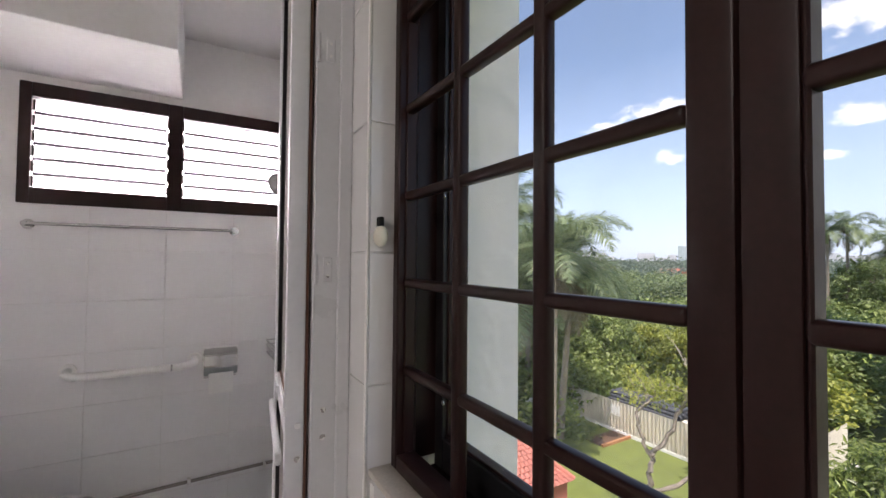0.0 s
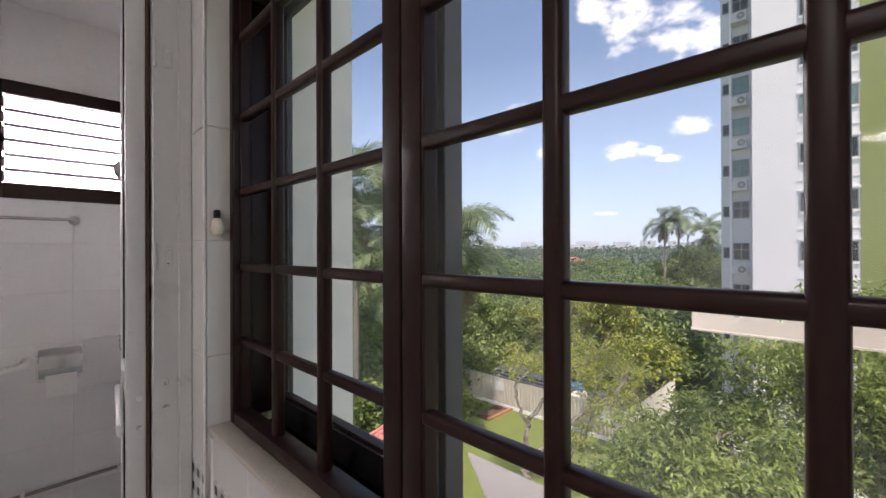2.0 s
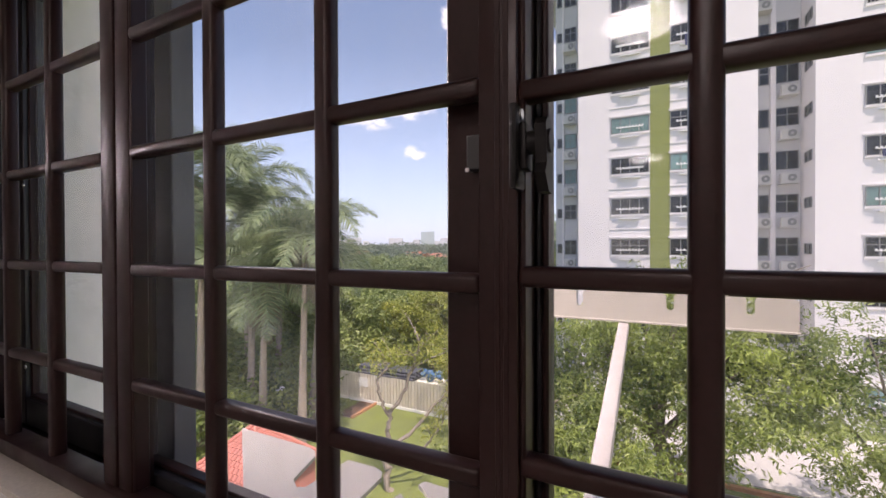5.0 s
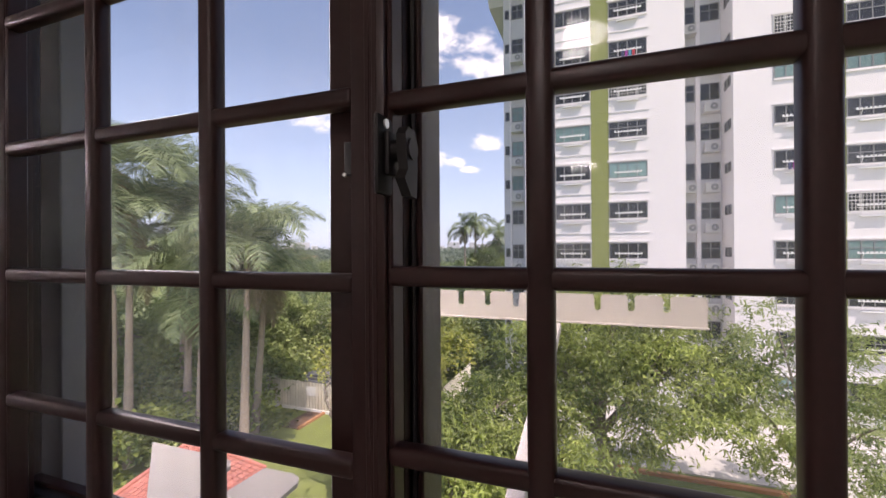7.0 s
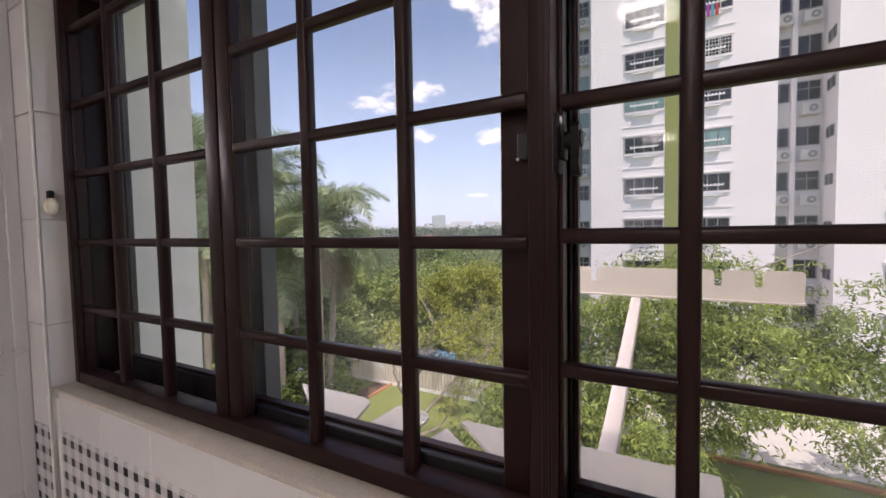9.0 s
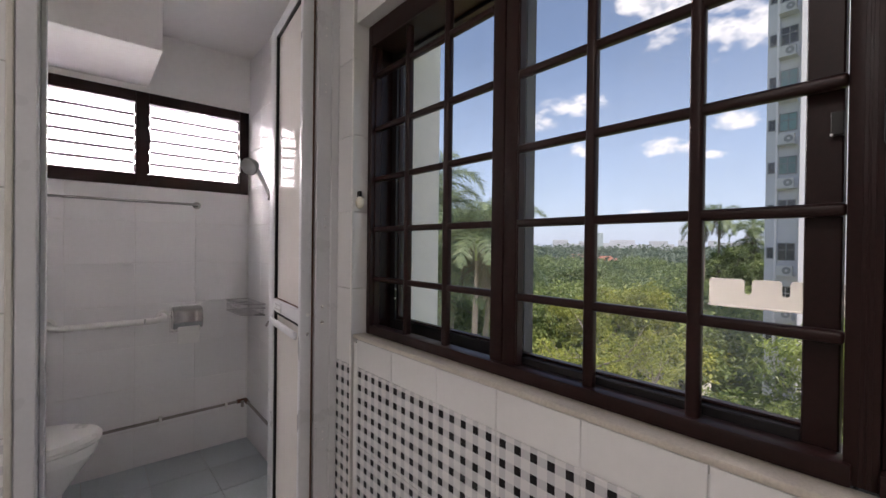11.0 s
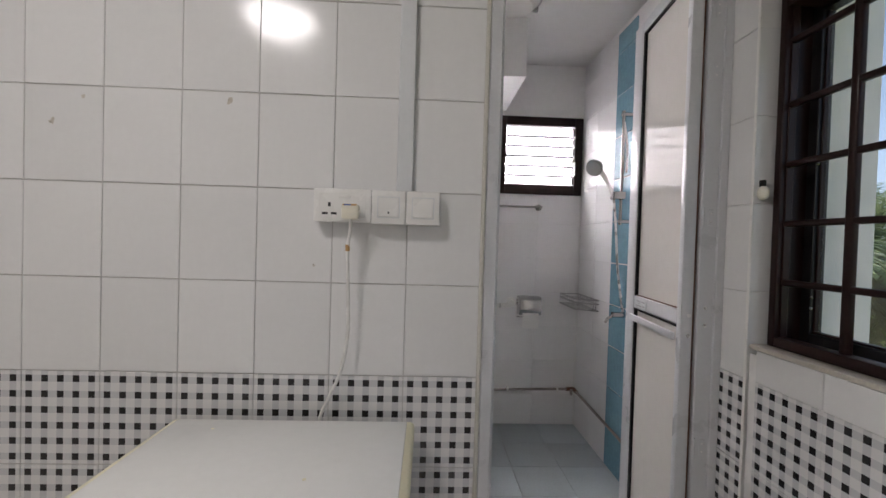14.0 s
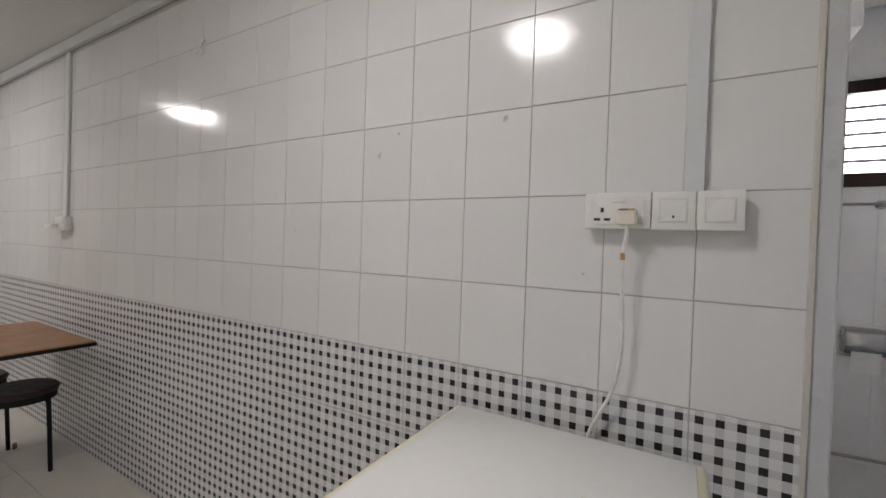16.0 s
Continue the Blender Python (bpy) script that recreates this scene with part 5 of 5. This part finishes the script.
def bare_tree(base, bearing, stems, leaf, mat, seed):
    """A gnarled leaning tree: stems as offsets across and up, with thin tufts of leaves at their ends."""
    r = np.random.default_rng(seed)
    tr = thing("rain_tree", "gnarled tree with sparse yellowing leaves on the lawn", "tree", at=base)
    ax = Vector((math.cos(radians(bearing)), -math.sin(radians(bearing)), 0))
    back = Vector((ax.y, -ax.x, 0)) * -1
    tufts = []
    for k, (radius, pts) in enumerate(stems):
        line = [Vector(base) + ax * u + Vector((0, 0, v)) + back * (0.35 * math.sin(3.1 * k) * i / 2) for i, (u, v) in enumerate(pts)]
        pts3 = [p + Vector(r.normal(0, radius * 0.4, 3)) * (0 if i == 0 else 1) for i, p in enumerate(smooth_line(line, 5))]
        n = len(pts3)
        limb = part("trunk" if k == 0 else "limb", add_tube(bmesh.new(), pts3, [radius * (1 - 0.6 * i / n) * (1 + 0.12 * math.sin(i * 2.3)) for i in range(n)], 9), BARK, tr)
        if k == 0:
            continue
        for _ in range(11):
            q = pts3[r.integers(n // 2, n)]
            e = q + Vector((r.normal(0, 0.6), r.normal(0, 0.6), r.uniform(0.2, 1.1)))
            part("twig", add_tube(bmesh.new(), [q, q.lerp(e, 0.5) + Vector((0, 0, 0.1)), e], [radius * 0.3, radius * 0.2, 0.008], 5), BARK, limb)
            tufts += [tuple(q.lerp(e, w) + Vector(r.normal(0, 0.16, 3))) for w in r.uniform(0.4, 1.15, 9)]
    ob = new("crown", leaves_mesh("crown", tufts, leaf, mat, seed, 0.5, 7, 0.6, 0.45))
    ob.parent = tr
    ob.matrix_parent_inverse = tr.matrix_world.inverted()


bare_tree((13.9, 8.5, G), 56, (
    (0.15, ((0, -0.1), (-0.1, 0.9), (-0.08, 1.75), (0.02, 2.9), (0.05, 3.3))),
    (0.075, ((0.05, 3.2), (-0.3, 3.9), (-0.42, 4.6), (-0.1, 5.0), (0.3, 5.3))),
    (0.085, ((0.05, 3.2), (0.6, 4.0), (0.95, 5.0), (1.3, 5.9), (1.1, 6.8))),
    (0.085, ((-0.05, 1.8), (1.1, 2.5), (2.1, 3.6), (3.0, 4.1), (3.9, 5.2))),
    (0.065, ((-0.08, 1.2), (1.1, 1.5), (1.8, 2.1), (2.3, 3.0), (2.6, 4.2))),
    (0.05, ((2.1, 3.6), (2.7, 4.6), (2.9, 5.4), (3.4, 6.0))),
    (0.045, ((0.95, 5.0), (1.8, 5.5), (2.5, 5.8), (3.1, 6.6))),
), 0.14, YELLOW, 4)
tree("yellow_tree", "leafy yellow-green tree leaning over the fence", (20.6, 6.4, G), [(19.6, 8.0, -4.6, 1.5, 0.9), (18.9, 6.9, -4.9, 1.5, 1.0), (20.2, 9.0, -4.3, 1.2, 0.7)], 0.17, YELLOW, 330, 24, 0.12, 9, 0.5)
tree("yellow_tree", "yellow-green flowering tree beyond the fence", (30.0, 15.0, G), [(29.5, 14.5, -3.6, 2.2, 1.8), (31.5, 12.6, -3.2, 2.2, 1.9), (29.0, 17.2, -4.4, 1.9, 1.5)], 0.3, YELLOW, 1300, 5, 0.25, 9, 0.45)
tree("shade_tree", "green broadleaf tree behind the palms", (24.0, 24.0, G), [(23.0, 22.5, -4.6, 2.6, 2.4), (25.5, 21.0, -4.2, 2.6, 2.6), (21.5, 25.0, -4.0, 2.8, 2.6), (27.0, 19.5, -4.8, 2.3, 2.2)], 0.34, GREEN, 2300, 6, 0.25, 9, 0.45)
tree("shade_tree", "dark green tree behind the palms", (17.5, 26.5, G), [(16.5, 26.0, -4.2, 3.0, 2.9), (19.5, 25.0, -4.6, 2.6, 2.5), (13.5, 27.5, -3.4, 3.0, 3.2), (16.0, 23.5, -6.8, 2.4, 1.7), (19.5, 22.0, -7.2, 2.0, 1.3)], 0.36, OLD_GREEN, 2400, 7, 0.25, 9, 0.45)


tree("shade_tree", "dark broadleaf tree under the far palms", (60.0, 14.6, G), [(58.5, 15.8, -2.2, 2.6, 2.6), (60.5, 13.6, -0.6, 3.0, 2.8), (62.5, 11.8, -1.4, 3.2, 3.0), (59.0, 12.6, -4.2, 3.2, 2.6)], 0.4, OLD_GREEN, 1800, 26, 0.3, 9, 0.5)


def palm(base, top, fronds, length, seed, dry=4):
    """A royal palm: ringed trunk and long feathered fronds."""
    r = np.random.default_rng(seed)
    tr = thing("palm_tree", "tall palm with a ringed grey trunk and long fronds", "palm", "palms by the lawn", at=base)
    b, t = Vector(base), Vector(top)
    pts = [b.lerp(t, k / 24) for k in range(25)]
    part("trunk", add_tube(bmesh.new(), pts, [(0.235 - 0.0055 * k) * (1.0 if k % 2 else 1.05) for k in range(25)], 12), PALM_BARK, tr)
    part("crownshaft", add_tube(bmesh.new(), [t, t + Vector((0, 0, 0.7)), t + Vector((0, 0, 1.4))], [0.14, 0.12, 0.06], 10), GREEN, tr)
    c = t + Vector((0, 0, 1.1))
    for i in range(fronds):
        a = i * 2.399 + r.normal(0, 0.1)
        lift = r.uniform(-0.45, 1.4) if i >= dry else r.uniform(-1.2, -0.8)
        L = length * r.uniform(0.85, 1.1) * (0.8 if i < dry else 1)
        hx, hy = math.cos(a), math.sin(a)
        spine, p, ang = [], c.copy(), lift
        for k in range(15):
            spine.append(p.copy())
            p = p + Vector((hx * math.cos(ang), hy * math.cos(ang), math.sin(ang))) * (L / 14)
            ang -= (0.06 + 0.13 * k / 14) * (1.3 if lift > 0 else 0.7)
            ang = max(ang, -1.5)
        vs, fs = [], []
        sidev = Vector((-hy, hx, 0))
        for k in range(76):
            u = 0.08 + 0.92 * k / 76
            j = min(13, int(u * 14))
            q = spine[j].lerp(spine[j + 1], u * 14 - j)
            dv = (spine[j + 1] - spine[j]).normalized()
            for sgn in (-1, 1):
                ll = 1.12 * math.sin(math.pi * min(1, 0.12 + 0.86 * u)) * (L / 3.6) * r.uniform(0.85, 1.1)
                o = (sidev * sgn * 0.8 + dv * 0.75 + Vector((0, 0, r.uniform(-0.45, 0.4)))).normalized()
                m = q + o * ll * 0.55
                e = q + o * ll + Vector((0, 0, -0.16 * ll))
                wv = dv * 0.023
                n = len(vs)
                vs += [q - wv, q + wv, m + wv, m - wv, e]
                fs += [(n, n + 1, n + 2, n + 3), (n + 3, n + 2, n + 4)]
        me = bpy.data.meshes.new("frond")
        me.from_pydata([tuple(v) for v in vs], [], fs)
        me.materials.append(PALM_DRY if i < dry else PALM)
        ob = new("frond", me)
        ob.parent = tr
        ob.matrix_parent_inverse = tr.matrix_world.inverted()
        part("rib", add_tube(bmesh.new(), spine, [0.028 - 0.0017 * k for k in range(15)], 5), PALM_DRY if i < dry else PALM, ob)


palm((14.3, 13.8, G), (14.2, 13.4, 0.7), 26, 4.0, 11, 4)
palm((17.7, 16.5, G), (17.2, 15.2, 0.0), 26, 4.5, 12, 4)
palm((17.5, 21.6, G), (16.75, 20.9, 4.2), 28, 5.0, 13)
palm((12.9, 19.4, G), (12.7, 18.9, 1.6), 26, 4.8, 14)
palm((14.6, 16.9, G), (14.4, 16.4, -0.9), 26, 4.2, 15, 8)
palm((12.5, 19.9, G), (12.3, 19.4, 4.4), 26, 4.9, 16, 5)
palm((15.9, 19.4, G), (15.8, 19.0, 1.6), 26, 4.6, 17, 6)
palm((18.9, 20.6, G), (18.6, 20.0, 0.4), 30, 4.4, 18, 6)
for k, (x, y, z) in enumerate(((58.0, 16.6, 3.6), (59.5, 15.4, 4.6), (64.2, 13.0, 3.4), (62.0, 12.4, 1.6))):
    palm((x, y, G), (x, y, z), 15, 3.7, 30 + k, 2)


def woods(name, label, near, far, az0, az1, top, n, size, mat, seed, per=7):
    """Many rounded crowns of leaf clumps between two distances and bearings, as one mass."""
    r = np.random.default_rng(seed)
    pts = []
    each = 60 if size < 1 else 1
    for _ in range(n // each):
        d = math.sqrt(r.uniform(near ** 2, far ** 2))
        a = math.radians(r.uniform(az0, az1))
        x, y = d * math.sin(a), d * math.cos(a)
        h = top * r.uniform(0.8, 1.14) * (0.62 + 0.34 * noise.noise((x * 0.09, y * 0.09, seed)) + 0.2 * noise.noise((x * 0.4, y * 0.4, seed + 3)))
        if each == 1:
            pts.append((x, y, G + h * r.uniform(0.25, 1.0) ** 0.5))
            continue
        R = size * 8.2 * r.uniform(0.6, 1.25)
        for _ in range(each):
            v = r.normal(0, 1, 3)
            v /= np.linalg.norm(v)
            v[2] = abs(v[2]) * 1.1 - 0.25
            k = R * r.uniform(0.55, 1.0) * (1 + 0.35 * noise.noise((v[0] * 2.2 + x, v[1] * 2.2 + y, v[2] * 2.2)))
            pts.append((x + v[0] * k, y + v[1] * k, max(G + 0.2, G + h - 0.55 * R + v[2] * k * 0.8)))
    tagged(new(name, leaves_mesh(name, pts, size, mat, seed, 0.25, per, 0.9, 0.75)), label, "woods", "", "stuff")


woods("bushes", "leafy green bushes behind the fence", 29, 46, 38, 53, 6.6, 5200, 0.34, GREEN, 41)
woods("bushes", "leafy bushes beyond the far grass", 46, 62, 50, 66, 6.6, 4200, 0.4, GREEN, 40)
woods("bushes", "leafy thicket behind the palms", 27, 36, 26, 44, 6.8, 4600, 0.32, GREEN, 39)
woods("bushes", "yellow-green bushes beyond the yard", 30, 48, 63, 76, 5.4, 1600, 0.3, YELLOW, 42)
woods("bushes", "green bushes mixed along the yard", 32, 50, 62, 76, 6.2, 4600, 0.32, GREEN, 38)
woods("bushes", "green bushes beside the tower block", 36, 60, 58, 80, 7.5, 4600, 0.4, GREEN, 43)
woods("woods", "dense green treetops across the valley", 60, 130, 38, 82, 8.6, 17000, 0.46, VALLEY, 44, 11)
woods("woods", "dark treetops across the valley", 60, 140, 38, 82, 8.4, 12000, 0.5, VALLEY, 45, 11)
woods("woods", "far belt of trees under the skyline", 140, 420, 30, 90, 8.3, 14000, 1.7, HAZE_GREEN, 46)
woods("woods", "farthest belt of trees under the skyline", 420, 1100, 30, 90, 8.0, 10000, 4.0, HAZE_GREEN, 47)
woods("shrubs", "low shrubs round the palms", 22, 29, 28, 46, 3.2, 1500, 0.33, MANGO, 48)

# ---- skyline ----
rs = random.Random(9)
for k in range(46):
    a = math.radians(rs.uniform(42, 80))
    d = rs.uniform(700, 1400)
    w, h = rs.uniform(12, 45), rs.uniform(14, 26)
    bm = box(-w / 2, w / 2, -8, 8, 0, h)
    for q in range(int(h // 3.2)):
        add_box(bm, -w / 2 - 0.2, w / 2 + 0.2, -8.3, -8.0, q * 3.2 + 1, q * 3.2 + 1.3)
    ob = tagged(part("city_block", bm, CITY, None), "pale low apartment block far off on the skyline", "building", "far skyline blocks")
    ob.matrix_world = pose(d * math.sin(a), d * math.cos(a), G, 0, 0, -math.degrees(a))
for k, (az, w, h, d) in enumerate(((60.7, 15, 40, 900), (61.6, 15, 41, 905))):
    a = math.radians(az)
    tw = thing("far_tower", "tall grey-green twin tower on the skyline", "tower", "twin towers", at=(d * math.sin(a), d * math.cos(a), G))
    tw.matrix_world = pose(d * math.sin(a), d * math.cos(a), G, 0, 0, -az)
    bm = box(-w / 2, w / 2, -8, 8, 0, h)
    ob = new("wall", to_mesh("wall", bm, CITY_TEAL))
    ob.parent = tw
    for q in range(5):
        bm = box(-w / 2 + 1 + q * w / 5, -w / 2 + 2 + q * w / 5, -8.6, -8.0, 2, h + 0.5)
        ob = new("pier", to_mesh("pier", bm, CITY))
        ob.parent = tw
for k in range(7):
    a, d = math.radians(rs.uniform(50, 64)), rs.uniform(120, 360)
    x, y = d * math.sin(a), d * math.cos(a)
    h = 5.2
    bm = box(-5, 5, -4, 4, 0, h)
    ob = tagged(part("far_house", bm, CITY), "far house with a red roof among trees", "house", "far houses")
    ob.matrix_world = pose(x, y, G, 0, 0, rs.uniform(0, 90))
    rf = part("roof", add_prism(bmesh.new(), [(-5.6, h), (5.6, h), (0, h + 1.8)], -4.5, 4.5, "y"), CITY_RED)
    rf.parent = ob


# ---- tiles as pieces, last ----
COLS, ROWS, TW, TH = 28, 10, 0.202, 0.252
full_white = tile_mesh("tile", TW - 0.0017, TH - 0.0028, TILE_WHITE)
full_check = tile_mesh("tile", TW - 0.0017, TH - 0.0024, TILE_CHECK)
for c in range(COLS):
    for r in range(ROWS):
        x = -0.8485 - (c + 0.5) * TW
        jig = random.uniform(-0.0004, 0.0004)
        piece("tile", full_check if r < 4 else full_white, wall_north, pose(x, jig, (r + 0.5) * TH - 0.006, random.uniform(-0.12, 0.12), 0, random.uniform(-0.12, 0.12)))
turn = -90
cut_white = tile_mesh("tile", 0.198, 0.0875, TILE_WHITE)
for c in range(12):
    y = -0.0055 - (c + 0.5) * 0.2
    for r in range(4):
        piece("tile", full_check, wall_east, pose(EAST, y, (r + 0.5) * TH - 0.003, 0, 0, turn) @ Matrix.Diagonal((0.2 / TW, 1, 1, 1)))
    piece("tile", cut_white, wall_east, pose(EAST, y, 1.0495, 0, 0, turn))
strip_b = tile_mesh("tile", 0.1, TH - 0.0025, TILE_CHECK)
strip_c = tile_mesh("tile", 0.062, TH - 0.0025, TILE_WHITE)
strip_d = tile_mesh("tile", 0.1, TH - 0.0025, TILE_WHITE)
for r in range(9):
    z = (r + 0.5) * TH - 0.003
    if r >= 4 and z < 2.05:
        piece("tile", strip_c, corner_post, pose(-0.0325, 0.0225, z))
    piece("tile", strip_b if r < 4 else strip_d, corner_post, pose(-0.066, 0.0785, z, 0, 0, turn))

# bathroom tiles
bt = tile_mesh("tile", 0.321, 0.256, BATH_TILE)
for c in range(5):
    x = 0.152 - (c + 0.5) * 0.323
    for r in range(6):
        piece("tile", bt, wall_bath_north, pose(min(x, x), BY1, 0.24 + (r + 0.5) * 0.258))
skirt = tile_mesh("tile", 0.321, 0.232, BATH_TILE)
for c in range(5):
    piece("tile", skirt, wall_bath_north, pose(0.152 - (c + 0.5) * 0.323, BY1, 0.121))
bs = tile_mesh("tile", 0.27, 0.256, BATH_TILE)
bs2 = tile_mesh("tile", 0.27, 0.232, BATH_TILE)
for c, y in enumerate((1.8325, 1.5595, 1.0495, 0.7765, 0.5035)):
    piece("tile", bs2, wall_bath_east, pose(BX1, y, 0.121, 0, 0, turn))
    for r in range(9):
        piece("tile", bs, wall_bath_east, pose(BX1, y, 0.24 + (r + 0.5) * 0.258, 0, 0, turn))


def ribbed(w, h):
    """A blue tile with upright ribs, facing -y."""
    bm = bmesh.new()
    n = 12
    for k in range(n):
        x0 = -w / 2 + w * k / n
        add_prism(bm, [(x0, 0.007), (x0, 0.001), (x0 + w / n * 0.3, -0.0035), (x0 + w / n * 0.7, -0.0035), (x0 + w / n, 0.001), (x0 + w / n, 0.007)], -h / 2, h / 2, "z")
    return to_mesh("tile", bm, BLUE_TILE)


rib = ribbed(0.235, 0.25)
for r in range(10):
    piece("tile", rib, wall_bath_east, pose(BX1 - 0.002, 1.304, 0.24 - 0.232 / 2 * 0 + (r - 0.5) * 0.258 if r else 0.112, 0, 0, turn))

topcut = tile_mesh("tile", 0.27, 0.15, BATH_TILE)
for y in (1.8325, 1.5595, 1.0495, 0.7765, 0.5035):
    piece("tile", topcut, wall_bath_east, pose(BX1, y, 2.639, 0, 0, turn))
piece("tile", ribbed(0.235, 0.12), wall_bath_east, pose(BX1 - 0.002, 1.304, 2.626, 0, 0, turn))

flo = bpy.data.objects["floor_bathroom"]
ft = tile_mesh("tile", 0.297, 0.297, BATH_FLOOR)
for i in range(5):
    for j in range(7):
        piece("tile", ft, flo, pose(0.01 - i * 0.3, 1.81 - j * 0.3, 0.0105, -90, 0, 0))
kt = tile_mesh("tile", 0.297, 0.297, KITCHEN_FLOOR)
for i in range(22):
    for j in range(8):
        piece("tile", kt, floor_body, pose(-0.21 - i * 0.3, -0.15 - j * 0.3, 0.0, -90, 0, 0))

for x, z, r in ((-1.53, 1.735, 0.006), (-1.535, 1.728, 0.004), (-1.91, 1.73, 0.005), (-1.99, 1.66, 0.006), (-1.986, 1.668, 0.004), (-1.3, 1.3, 0.003), (-2.4, 1.4, 0.003)):
    bm = cyl((x, -0.0009, z), (x, -0.0004, z), r, n=9)
    for v in bm.verts:
        v.co.x += random.gauss(0, r * 0.2)
        v.co.z += random.gauss(0, r * 0.35)
    part("stain", bm, NOSING, wall_north)
